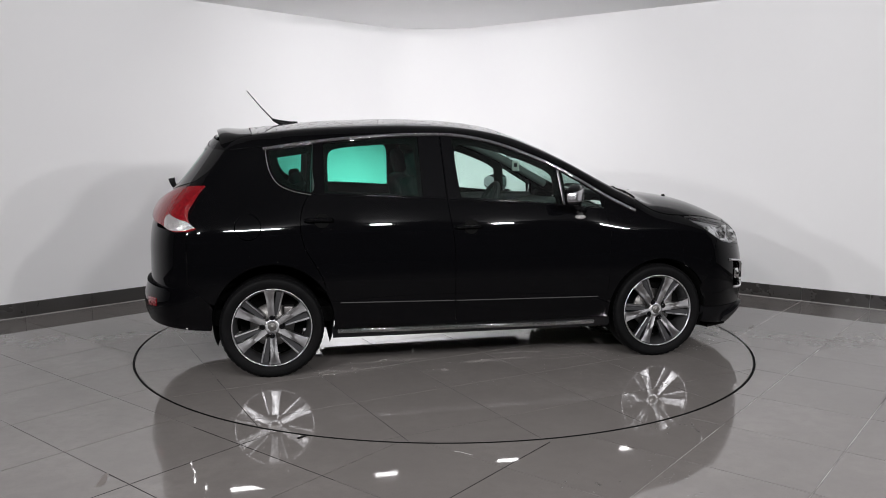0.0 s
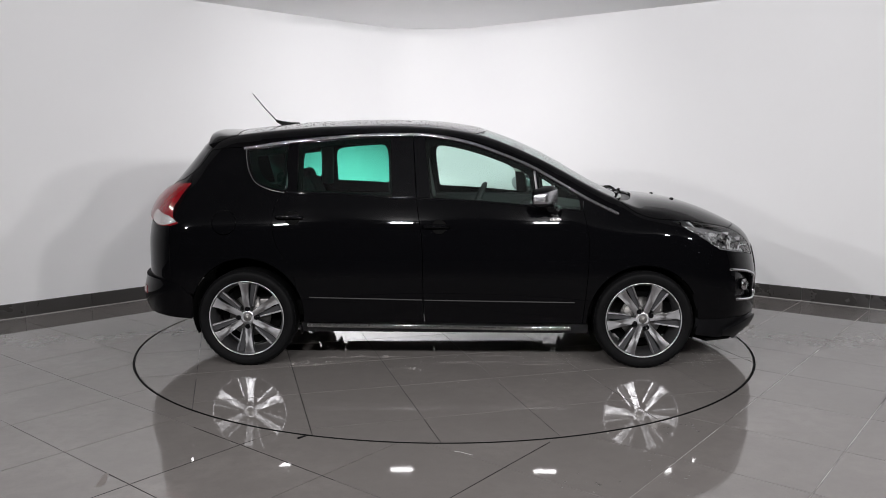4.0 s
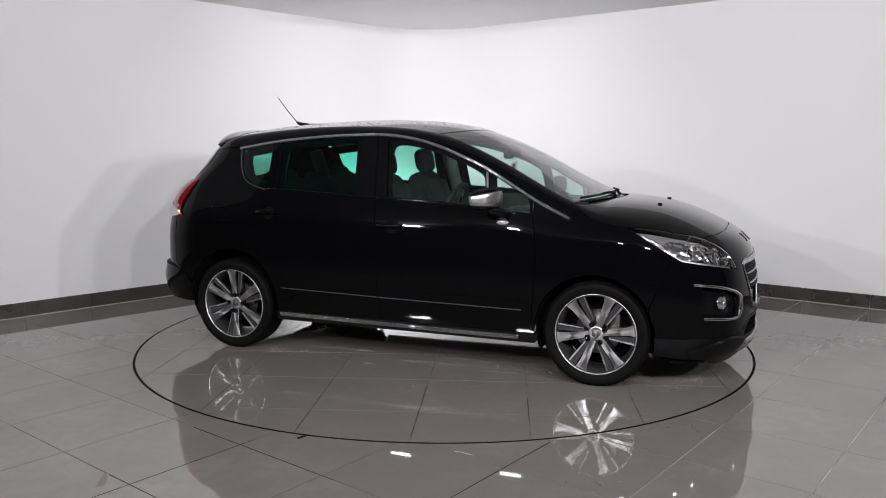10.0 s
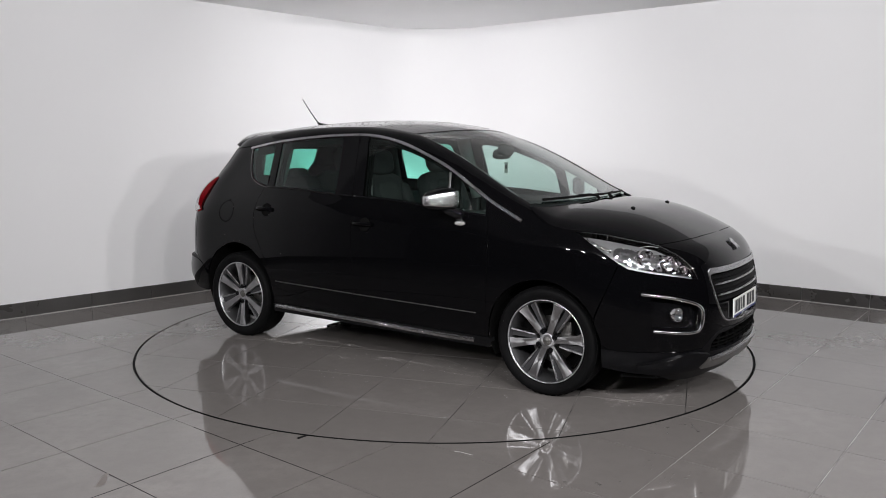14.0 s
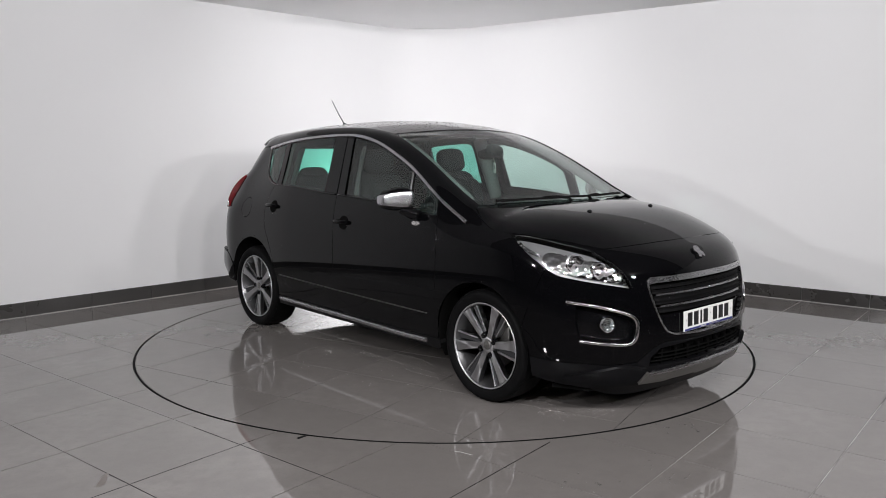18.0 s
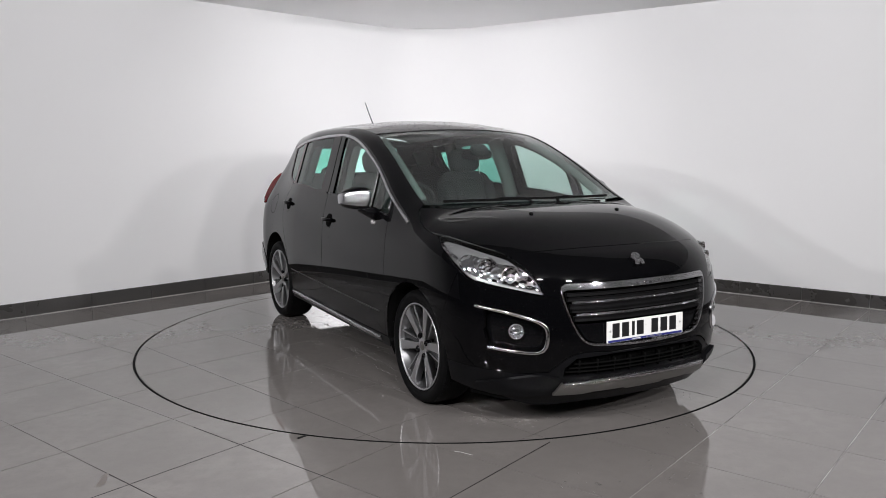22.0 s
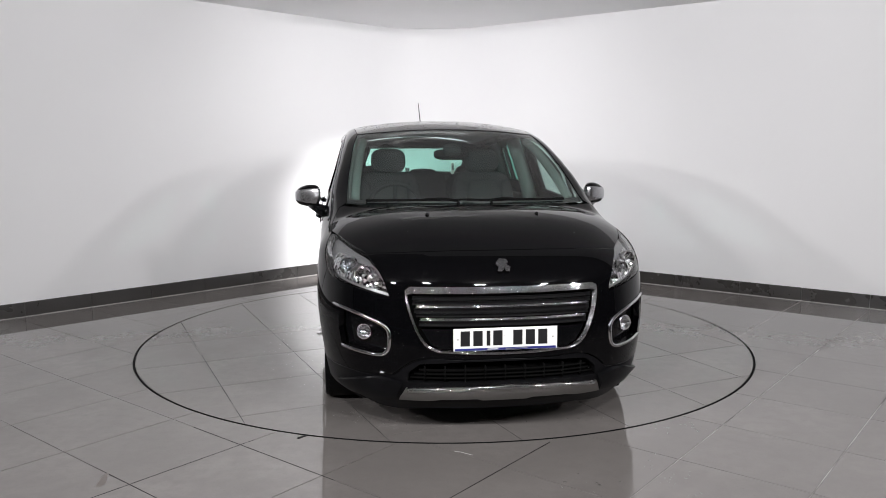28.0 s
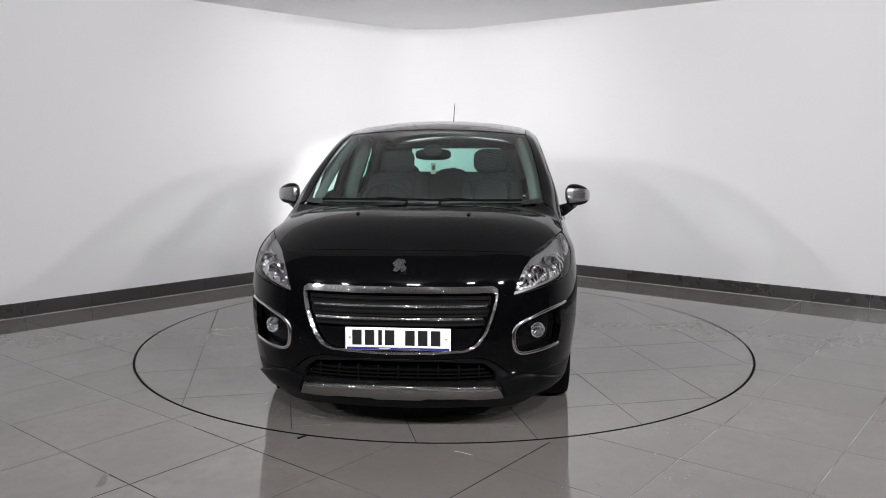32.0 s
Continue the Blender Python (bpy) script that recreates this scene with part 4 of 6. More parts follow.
side_edge = [n_x(1.742, 0.819), n_x(1.70, 0.70), n_x(1.645, 0.56), n_x(1.622, 0.49), n_x(1.655, 0.38), n_x(1.66, 0.335)]
low = [n_x(1.66, 0.335), n_x(1.80, 0.33), n_x(1.93, 0.33), n_y(-0.70, 0.325), n_y(-0.55, 0.335), n_y(-0.45, 0.412), n_y(-0.2, 0.424), n_y(0.0, 0.427)]
half = flow(side_edge, 0.02) + flow(low[:5], 0.03) + flow(low[4:], 0.03)
lamp_edge = flow(HB, 0.02) + flow([HB[-1]] + HL[:3], 0.02) + [side_edge[0]]
top_line = [from_top(x, y) for x, y in flow(HOOD_NOSE, 0.04)]
outer = top_line + lamp_edge + half + mirror_loop(half[::-1]) + mirror_loop(lamp_edge[::-1])
bumper = panel("front_bumper", "nose", [outer, grille, fog_r, mirror_loop(fog_r)], paint, 0.03, 0.0015, 0.0, 0.03, label="glossy black front bumper and nose")
lower_half = [n_x(1.655, 0.332), n_x(1.80, 0.327), n_x(1.93, 0.327), n_y(-0.70, 0.322), n_y(-0.55, 0.332), n_y(-0.45, 0.409), n_y(-0.2, 0.421), n_y(0.0, 0.424)]
lo_out = flow(lower_half[:5], 0.03) + flow(lower_half[4:], 0.03)
bot = [n_x(1.655, 0.222), n_x(1.80, 0.196), n_x(1.93, 0.178), n_y(-0.66, 0.160), n_y(-0.3, 0.150), n_y(0.0, 0.148)]
bot = flow(bot, 0.04)
lower = lo_out + mirror_loop(lo_out[::-1]) + mirror_loop(bot) + bot[::-1]
apron = panel("lower_apron", "nose", [lower, intake], apron_black, 0.035, 0.0015, -0.002, 0.04, label="black lower bumper")
# satin corner pieces that flank the skid plate
corner = flow([n_x(1.84, 0.255), n_y(-0.755, 0.278), n_y(-0.68, 0.306), n_y(-0.607, 0.320), n_y(-0.50, 0.302)], 0.02) + flow([n_y(-0.50, 0.300), n_y(-0.528, 0.205)], 0.02) + flow([n_y(-0.53, 0.203), n_y(-0.66, 0.19), n_y(-0.75, 0.195), n_x(1.84, 0.205)], 0.02)
for sg in (1, -1):
    panel("apron_corner", "nose", [[(a * sg, b) for a, b in corner]], apron_black, 0.025, 0.0, lambda p: 0.004 + 0.018 * ease((p[:, 2] - 0.20) / 0.08), 0.03, apron, "satin black plastic corner piece")

# headlamps
for sg in (1, -1):
    lp = lamp_r if sg == 1 else mirror_loop(lamp_r)
    lens = panel("headlamp", "nose", [lp], lens_clear, 0.04, 0.002, -0.002, 0.004, label="clear headlamp with chrome reflectors")
    panel("lamp_housing", "nose", [lp], lamp_body, 0.04, 0.002, -0.045, 0.002, lens, "grey lamp housing")
    side = -sg
    for spot, rad in ((n_y(-0.762, 0.855), 0.046), (n_y(-0.690, 0.822), 0.040), (n_y(-0.622, 0.782), 0.024)):
        bm = bmesh.new()
        c = chart("nose", [(spot[0] * sg, spot[1])])[0]
        c = c - normal(np.array([c]))[0] * 0.020
        m = Matrix.Translation(c) @ Euler((0, radians(8), radians(-side * -22))).to_matrix().to_4x4()
        spin(bm, [(0.010, -0.06), (rad * 0.55, -0.05), (rad * 0.85, -0.025), (rad, 0.005), (rad * 1.06, 0.005), (rad * 1.0, -0.03)], 28, "x")
        bmesh.ops.transform(bm, matrix=m, verts=bm.verts)
        part("reflector", bm, reflector, lens, "faceted chrome reflector bowl")
        bm = bmesh.new()
        bmesh.ops.create_uvsphere(bm, u_segments=12, v_segments=8, radius=rad * 0.24, matrix=m @ Matrix.Translation((-0.03, 0, 0)))
        part("bulb", bm, clear_ribbed, lens, "glass bulb")
    bowl = flow([n_y(-0.645, 0.872), n_y(-0.604, 0.81), n_y(-0.576, 0.742)], 0.02) + flow([n_y(-0.60, 0.748), n_x(1.97, 0.773), n_x(1.88, 0.791), n_x(1.805, 0.808)], 0.02) + \
        flow([n_x(1.80, 0.810), n_x(1.705, 0.866), n_x(1.700, 0.895), n_x(1.80, 0.905), n_x(1.88, 0.884), n_y(-0.648, 0.872)], 0.02)
    panel("reflector_field", "nose", [[(a * sg, b) for a, b in bowl]], reflector, 0.03, 0.0, -0.030, 0.012, lens, "faceted chrome reflector field")
    # bright strip along the upper edge of the lamp
    strip = flow([(n_x(1.54, 0.945)[0] * sg, 0.945), (n_x(1.61, 0.912)[0] * sg, 0.912), (n_x(1.69, 0.885)[0] * sg, 0.885)], 0.02)
    ribbon("lamp_strip", "nose", strip, 0.012, reflector, -0.02, 0.03, lens, "bright strip inside the lamp")

# grille: frame, slats, backing
gsm = [(u * 0.981, z + float(np.interp(z, [0.445, 0.47, 0.55, 0.70, 0.755, 0.775], [0.014, 0.009, 0.0, -0.004, -0.022, -0.032]))) for u, z in grille]
gr = panel("grille", "nose", [grille, gsm], wet_chrome, 0.03, 0.001, 0.006, 0.03, label="wet chrome radiator grille surround")
panel("grille_backing", "nose", [gsm], liner, 0.05, -0.004, -0.05, 0.002, gr, "black grille backing")


def grille_y(z):
    return float(hermite(z, [0.43, 0.447, 0.472, 0.53, 0.62, 0.70, 0.775], [0.25, 0.31, 0.35, 0.395, 0.432, 0.454, 0.455]))


for z, w, mat_, lb in ((0.722, 0.018, rubber, "black slat"), (0.698, 0.020, rubber, "black slat"), (0.662, 0.024, rubber, "black slat"), (0.640, 0.018, rubber, "black slat"), (0.600, 0.026, rubber, "black slat")):
    y = grille_y(z)
    ln = [n_y(k, z) for k in np.linspace(-y, y, 30)]
    slat = ribbon("slat", "nose", ln, w, mat_, -0.012, 0.04, gr, lb)
for z in (0.683, 0.622):
    y = grille_y(z) - 0.015
    ribbon("slat_edge", "nose", [n_y(k, z) for k in np.linspace(-y, y, 30)], 0.010, wet_chrome, -0.004, 0.016, gr, "thin wet chrome slat edge")
ll = [n_y(k, z) for k, z in straight([(-0.415, 0.572), (0.415, 0.572), (0.365, 0.490), (0.31, 0.470), (-0.31, 0.470), (-0.365, 0.490), (-0.415, 0.572)], 0.04)]
panel("grille_lower", "nose", [ll], gloss_black, 0.05, 0.001, -0.016, 0.02, gr, "gloss black lower grille panel")

# number plate: bars stand for its characters
plate = new("number_plate")
plate.parent = car
TILT = pose(2.206, 0, 0.521, 0, -2, 0)
bm = box(bmesh.new(), 0, 0, 0, 0.006, 0.52, 0.111, TILT, 0.002)
plate_ob = part("plate_board", bm, white_plate, plate, "white reflective plate", False)
for yy in (-0.202, -0.139, -0.087, -0.040, 0.060, 0.123, 0.186):
    w = 0.018 if abs(yy + 0.087) < 0.001 else 0.046
    part("plate_bar", box(bmesh.new(), 0.0036, yy, 0.006, 0.0012, w, 0.074, TILT), ink, plate_ob, "black bar", False)
part("plate_strip", box(bmesh.new(), 0.0036, 0, -0.048, 0.0012, 0.505, 0.011, TILT), blue_ink, plate_ob, "blue strip along the lower edge", False)
part("strip_bar", box(bmesh.new(), 0.0046, -0.065, -0.048, 0.0008, 0.055, 0.005, TILT), white_ink, plate_ob, "white bar", False)
part("strip_bar", box(bmesh.new(), 0.0046, 0.055, -0.048, 0.0008, 0.11, 0.003, TILT), satin, plate_ob, "grey bar", False)
for yy in (-0.238, 0.238):
    bm = bmesh.new()
    bmesh.ops.create_uvsphere(bm, u_segments=10, v_segments=6, radius=0.006, matrix=TILT @ Matrix.Translation((0.003, yy, 0.005)) @ Matrix.Diagonal((0.5, 1, 1, 1)))
    part("plate_screw", bm, satin, plate_ob)

# maker's badge as a plain upright shield-like shape
bm = bmesh.new()
bc = chart("nose", [n_y(0.0, 0.866)])[0]
bn = Vector(normal(np.array([bc]))[0])
right_v = Vector((0, 1, 0))
up_v = bn.cross(right_v)
fm = Matrix.Translation(Vector(bc) + bn * 0.004) @ Matrix((right_v, up_v, bn)).transposed().to_4x4()
pts = [(-0.012, 0.040), (0.022, 0.036), (0.030, 0.018), (0.018, 0.006), (0.036, -0.012), (0.030, -0.036), (0.012, -0.040), (0.006, -0.020), (-0.010, -0.040), (-0.032, -0.036), (-0.022, -0.012), (-0.036, 0.010), (-0.026, 0.026)]
vs = [bm.verts.new(fm @ Vector((x, y, 0.0))) for x, y in pts]
face = bm.faces.new(vs)
ex = bmesh.ops.extrude_face_region(bm, geom=[face])
bmesh.ops.translate(bm, vec=bn * 0.008, verts=[g for g in ex["geom"] if isinstance(g, bmesh.types.BMVert)])
bmesh.ops.recalc_face_normals(bm, faces=bm.faces)
part("badge", bm, wet_chrome, bumper, "plain chrome badge", False)

# fog lamps with their chrome brackets
for sg in (1, -1):
    lp = fog_r if sg == 1 else mirror_loop(fog_r)
    pocket = panel("fog_recess", "nose", [lp], gloss_black, 0.04, -0.004, -0.045, 0.002, label="gloss black fog lamp recess")
    u = [n_x(1.862, 0.656)] + [n_y(y, z) for y, z in flow(FOG, 0.02)]
    u = [(a * sg, b) for a, b in u]
    ribbon("fog_bracket", "nose", flow(u, 0.02), 0.017, chrome, 0.008, 0.03, pocket, "chrome bracket round the fog lamp")
    side = -sg
    bm = bmesh.new()
    m = Matrix.Translation((2.024, side * 0.684, 0.537)) @ Euler((0, radians(-6), radians(side * 24))).to_matrix().to_4x4()
    spin(bm, [(0.004, -0.030), (0.020, -0.026), (0.031, -0.010), (0.034, 0.0), (0.038, 0.0), (0.038, -0.03)], 28, "x")
    bmesh.ops.transform(bm, matrix=m, verts=bm.verts)
    fl = part("fog_lamp", bm, reflector, pocket, "round fog lamp with a chrome bowl")
    bm = bmesh.new()
    bmesh.ops.create_uvsphere(bm, u_segments=16, v_segments=8, radius=1, matrix=m @ Matrix.Diagonal((0.010, 0.034, 0.034, 1)))
    part("fog_lens", bm, lens_clear, pocket, "clear round lens")

# lower intake mesh and silver skid plate
panel("intake_backing", "nose", [intake], liner, 0.06, -0.004, -0.06, 0.002, apron, "black intake backing")
for z in (0.325, 0.345, 0.367):
    ribbon("intake_bar", "nose", [n_y(k, z) for k in np.linspace(-0.47 + (z - 0.325), 0.47 - (z - 0.325), 24)], 0.007, liner, -0.03, 0.01, apron)
for k in np.linspace(-0.40, 0.40, 9):
    ribbon("intake_bar", "nose", [n_y(k, z) for z in (0.308, 0.33, 0.36, 0.386)], 0.006, liner, -0.045, 0.01, apron)
SK = straight([(-0.485, 0.274), (-0.25, 0.287), (0.0, 0.291), (0.25, 0.287), (0.485, 0.274), (0.512, 0.214), (0.37, 0.216), (0.31, 0.224), (0.14, 0.226), (0.11, 0.218), (-0.11, 0.218), (-0.14, 0.226), (-0.31, 0.224), (-0.37, 0.216), (-0.512, 0.214), (-0.485, 0.274)], 0.03)
skid = panel("skid_plate", "nose", [[n_y(y, z) for y, z in SK]], skid_grey, 0.03, 0.0, 0.016, 0.03, apron, "satin grey skid plate")
ribbon("skid_edge", "nose", [n_y(k, 0.282 - 0.072 * k * k) for k in np.linspace(-0.475, 0.475, 40)], 0.020, wet_chrome, 0.021, 0.004, skid, "wet bright upper edge")

# ---------------------------------------------------------------- tail
def t_y(y, z):
    return n_y(y, z, "tail")


def t_x(x, z, side=-1):
    return n_x(x, z, side, "tail")


TL = [t_x(-1.690, 1.205), t_x(-1.735, 1.15), t_x(-1.765, 1.10), t_x(-1.793, 1.053), t_x(-1.793, 1.02), t_x(-1.784, 0.988), t_x(-1.743, 0.952)]
tl_low = [TL[-1], t_x(-1.81, 0.938), t_x(-1.893, 0.936), t_y(-0.74, 0.955), t_y(-0.612, 0.982)]
tl_in = [t_y(-0.612, 0.982), t_y(-0.50, 1.02), t_y(-0.463, 1.065), t_y(-0.50, 1.125), t_y(-0.574, 1.169)]
lamp_t = flow(TL, 0.02) + flow(tl_low, 0.02) + flow(tl_in, 0.02) + flow([tl_in[-1], t_x(-1.80, 1.196), TL[0]], 0.02)
rear_glass = [t_y(y, z) for y, z in straight([(-0.43, 1.435), (0.43, 1.435), (0.475, 1.30), (0.46, 1.215), (0.38, 1.195), (-0.38, 1.195), (-0.46, 1.215), (-0.475, 1.30), (-0.43, 1.435)], 0.05)]
rs = flow([t_x(x, z) for x, z in D_EDGE], 0.03) + flow([t_x(-1.697, 1.193), t_y(-0.66, 1.182), t_y(-0.595, 1.14), t_y(-0.595, 1.05), t_y(-0.615, 0.965), t_y(-0.70, 0.950), t_x(-1.803, 0.936)], 0.02) + flow([t_x(-1.803, 0.93), t_x(-1.803, 0.62)], 0.03) + flow([t_x(-1.803, 0.615), t_x(-1.73, 0.54)], 0.03) + flow([t_x(-1.735, 0.538), t_y(-0.7, 0.545), t_y(0.0, 0.545)], 0.05)
tg_top = [(k, 1.475 + 0.062 * (1 - (k / rs[0][0]) ** 2)) for k in np.linspace(-rs[0][0], rs[0][0], 30)]
tail_loop = tg_top + rs + mirror_loop(rs[::-1])
tg = panel("tailgate", "tail", [tail_loop, rear_glass], paint, 0.04, 0.002, 0.0, 0.02, label="glossy black tailgate")
gb = flow([t_x(-1.572, 1.428), t_x(-1.655, 1.312), t_x(-1.75, 1.238)], 0.03) + flow([t_x(-1.752, 1.234), t_y(-0.55, 1.205), t_y(-0.40, 1.180), t_y(0.0, 1.170)], 0.04)
gb = gb + mirror_loop(gb[::-1]) + [t_y(k, 1.495 - 0.25 * k * k) for k in np.linspace(0.44, -0.44, 14)]
panel("window_border", "tail", [gb, rear_glass], screen_black, 0.04, 0.0, 0.003, 0.006, tg, "black printed edge of the rear window, beaded with rain")
panel("rear_window", "tail", [rear_glass], glass_tail, 0.05, 0.0, -0.004, 0.004, tg, "green-tinted rear window")
rb = flow([t_x(-1.662, 0.455), t_x(-1.72, 0.535), t_x(-1.84, 0.575), t_y(-0.70, 0.588), t_y(0.0, 0.588)], 0.04)
rb_low = flow([t_x(-1.672, 0.318), t_x(-1.80, 0.325), t_x(-1.93, 0.338), t_y(-0.60, 0.352), t_y(0, 0.355)], 0.04)
rear_bumper = panel("rear_bumper", "tail", [rb + mirror_loop(rb[::-1]) + mirror_loop(rb_low) + rb_low[::-1]], paint, 0.03, 0.002, lambda p: 0.004 + 0.022 * ease((-1.76 - p[:, 0]) / 0.14) * ease((p[:, 2] - 0.33) / 0.12), 0.03, label="glossy black rear bumper")
for sg in (1, -1):
    lp = lamp_t if sg == 1 else mirror_loop(lamp_t)
    tl = panel("tail_lamp", "tail", [lp], red_lens, 0.025, 0.0, lambda p: 0.008 + 0.030 * np.sin(np.pi * np.clip((p[:, 2] - 0.93) / 0.28, 0, 1)), 0.04, label="deep red tail lamp with a clear lower lens")
    lw = flow([t_x(-1.748, 0.955), t_x(-1.81, 0.941), t_x(-1.893, 0.939), t_y(-0.735, 0.957)], 0.015) + flow([t_y(-0.725, 0.980), t_x(-1.92, 0.992), t_x(-1.885, 1.022)], 0.015) + flow([t_x(-1.88, 1.018), t_x(-1.83, 0.994), t_x(-1.786, 0.984), t_x(-1.748, 0.957)], 0.015)
    panel("reversing_lens", "tail", [[(a * sg, b) for a, b in lw]], clear_ribbed, 0.02, 0.0, lambda p: 0.011 + 0.030 * np.sin(np.pi * np.clip((p[:, 2] - 0.93) / 0.28, 0, 1)), 0.01, tl, "clear reversing lamp lens")
    rf = [t_y(-0.62, 0.510), t_x(-1.984, 0.514), t_x(-1.988, 0.468), t_y(-0.63, 0.462)]
    rf = straight([(a * sg, b) for a, b in rf + rf[:1]], 0.03)
    panel("rear_reflector", "tail", [rf], red_lens, 0.04, 0.0, 0.029, 0.01, rear_bumper, "red reflector")
# dark sheet behind the joint of roof rail, rear wing and tailgate
for s in ("right", "left"):
    panel("joint_backing", s, [straight([(-1.72, 1.16), (-1.66, 1.38), (-1.58, 1.455), (-1.36, 1.475), (-1.36, 1.36), (-1.55, 1.16), (-1.72, 1.16)], 0.04)], liner, 0.04, 0.0, -0.022, 0.004, label="black inner body sheet")
# roof spoiler
sp_edge = flow([(-1.588, -0.582), (-1.628, -0.3), (-1.640, 0.0), (-1.628, 0.3), (-1.588, 0.582)], 0.03)
sp_front = flow([(-1.404, 0.598), (-1.429, 0.3), (-1.434, 0.0), (-1.429, -0.3), (-1.404, -0.598)], 0.04)
panel("spoiler", "top", [sp_edge + sp_front], paint, 0.025, 0.0, lambda p: 0.002 + 0.020 * ease((-1.46 - p[:, 0]) / 0.14), 0.034, label="black roof spoiler wet with rain")
# rear wiper stub
bm = bmesh.new()
tube(bm, [(-1.92, -0.05, 1.16), (-1.955, -0.05, 1.175), (-1.968, -0.05, 1.205), (-1.974, -0.05, 1.232)], 0.015, 0.022, 10)
part("rear_wiper", bm, plastic, tg, "black rear wiper pivot")
# ---------------------------------------------------------------- wheels
def wheel(x, side):
    """One road wheel, its outer face towards the given side."""
    sy = -1 if side == "right" else 1
    root = new("wheel")
    root.parent = car
    m = Matrix.Translation((x, sy * 0.774, WHEEL_Z)) @ (Matrix() if sy < 0 else pose(0, 0, 0, 0, 0, 180))
    root.matrix_basis = m
    # built with the outer face towards -y
    R, r = TYRE_R, 0.250
    bm = bmesh.new()
    spin(bm, [(r - 0.004, -0.088), (r + 0.010, -0.098), (r + 0.028, -0.106), (r + 0.046, -0.107), (r + 0.060, -0.103), (R - 0.012, -0.093), (R - 0.003, -0.080), (R, -0.06), (R, 0.06), (R - 0.004, 0.085),
              (r + 0.06, 0.108), (r, 0.10), (r - 0.004, 0.09)], 96)
    tyre = part("tyre", bm, rubber, root, "black road tyre")
    bm = bmesh.new()
    for k in range(96):
        a = 2 * math.pi * k / 96
        mm = Matrix.Rotation(-a, 4, "Y") @ Matrix.Translation((R - 0.0027, -0.062, 0)) @ pose(0, 0, 0, 14 if k % 2 else -14, 0, 0)
        box(bm, 0, 0, 0, 0.0030, 0.045, 0.013, mm)
    part("tread", bm, rubber, tyre, "tread blocks", False)
    # barrel and outer lip
    bm = bmesh.new()
    spin(bm, [(r, -0.094), (r - 0.002, -0.099), (r - 0.007, -0.098), (r - 0.010, -0.092)], 96)
    rim = part("rim", bm, alloy, root, "bright machined alloy rim")
    bm = bmesh.new()
    spin(bm, [(r - 0.010, -0.092), (r - 0.014, -0.080), (r - 0.026, -0.05), (r - 0.034, 0.03), (r - 0.03, 0.09), (r, 0.095)], 96)
    part("barrel", bm, rim_grey, rim, "dark grey rim barrel")
    bm = bmesh.new()
    spin(bm, [(0.02, 0.0), (0.138, 0.0), (0.140, 0.008), (0.138, 0.018), (0.02, 0.018)], 48)
    part("brake_disc", bm, steel, root, "steel brake disc")
    box_bm = box(bmesh.new(), 0.105, -0.006, 0.06, 0.07, 0.06, 0.13, bevel=0.012)
    part("brake_caliper", box_bm, steel, root, "grey brake caliper")
    part("wheel_back", spin(bmesh.new(), [(0.0, 0.05), (0.2, 0.05)], 32), liner, root)

    def prism(quad, y_face, y_back):
        """A four-sided spoke: quad of (radius, sideways), front heights at hub and rim."""
        bm = bmesh.new()
        f = [bm.verts.new((a * 1.09, y_face[i], b * 1.05)) for i, (a, b) in enumerate(quad)]
        g = [bm.verts.new((a * 1.09, y_back[i], b * 1.09)) for i, (a, b) in enumerate(quad)]
        n = len(quad)
        bm.faces.new(f)
        bm.faces.new(g[::-1])
        for i in range(n):
            j = (i + 1) % n
            bm.faces.new((f[j], f[i], g[i], g[j]))
        bmesh.ops.recalc_face_normals(bm, faces=bm.faces)
        bmesh.ops.bevel(bm, geom=[e for e in bm.edges if e.verts[0] in f and e.verts[1] in f], offset=0.0022, segments=2, affect="EDGES")
        return bm

    turn = WHEEL_TURN[(x > 0, side)]
    blade = prism([(0.040, -0.017), (0.120, -0.0205), (0.185, -0.025), (0.217, -0.034), (0.217, 0.034), (0.185, 0.025), (0.120, 0.0205), (0.040, 0.017)], [-0.070, -0.081, -0.089, -0.092, -0.092, -0.089, -0.081, -0.070], [-0.035, -0.044, -0.052, -0.055, -0.055, -0.052, -0.044, -0.035])
    blade_me = bpy.data.meshes.new("spoke")
    blade.to_mesh(blade_me)
    blade.free()
    blade_me.materials.append(alloy.m)
    rib = prism([(0.068, -0.034), (0.212, -0.077), (0.208, -0.087), (0.066, -0.041)], [-0.066, -0.084, -0.084, -0.066], [-0.03, -0.05, -0.05, -0.03])
    rib_me = bpy.data.meshes.new("rib")
    rib.to_mesh(rib_me)
    rib.free()
    rib_me.materials.append(alloy.m)
    pocket = prism([(0.07, -0.036), (0.204, -0.082), (0.210, -0.040), (0.06, -0.012)], [-0.055, -0.070, -0.070, -0.055], [-0.03, -0.05, -0.05, -0.03])
    pk_me = bpy.data.meshes.new("pocket")
    pocket.to_mesh(pk_me)
    pocket.free()
    pk_me.materials.append(alloy_dark.m)
    for k in range(6):
        for me, nm in ((blade_me, "spoke"), (rib_me, "spoke_rib"), (pk_me, "spoke_pocket")):
            ob = new(nm, me)
            ob.parent = rim
            ob.matrix_basis = Matrix.Rotation(radians(turn + 60 * k), 4, "Y")
    bm = bmesh.new()
    spin(bm, [(0.0, -0.070), (0.028, -0.070), (0.036, -0.073), (0.046, -0.070), (0.052, -0.062), (0.055, -0.03)], 36)
    hub = part("hub", bm, alloy, rim, "machined hub")
    bm = bmesh.new()
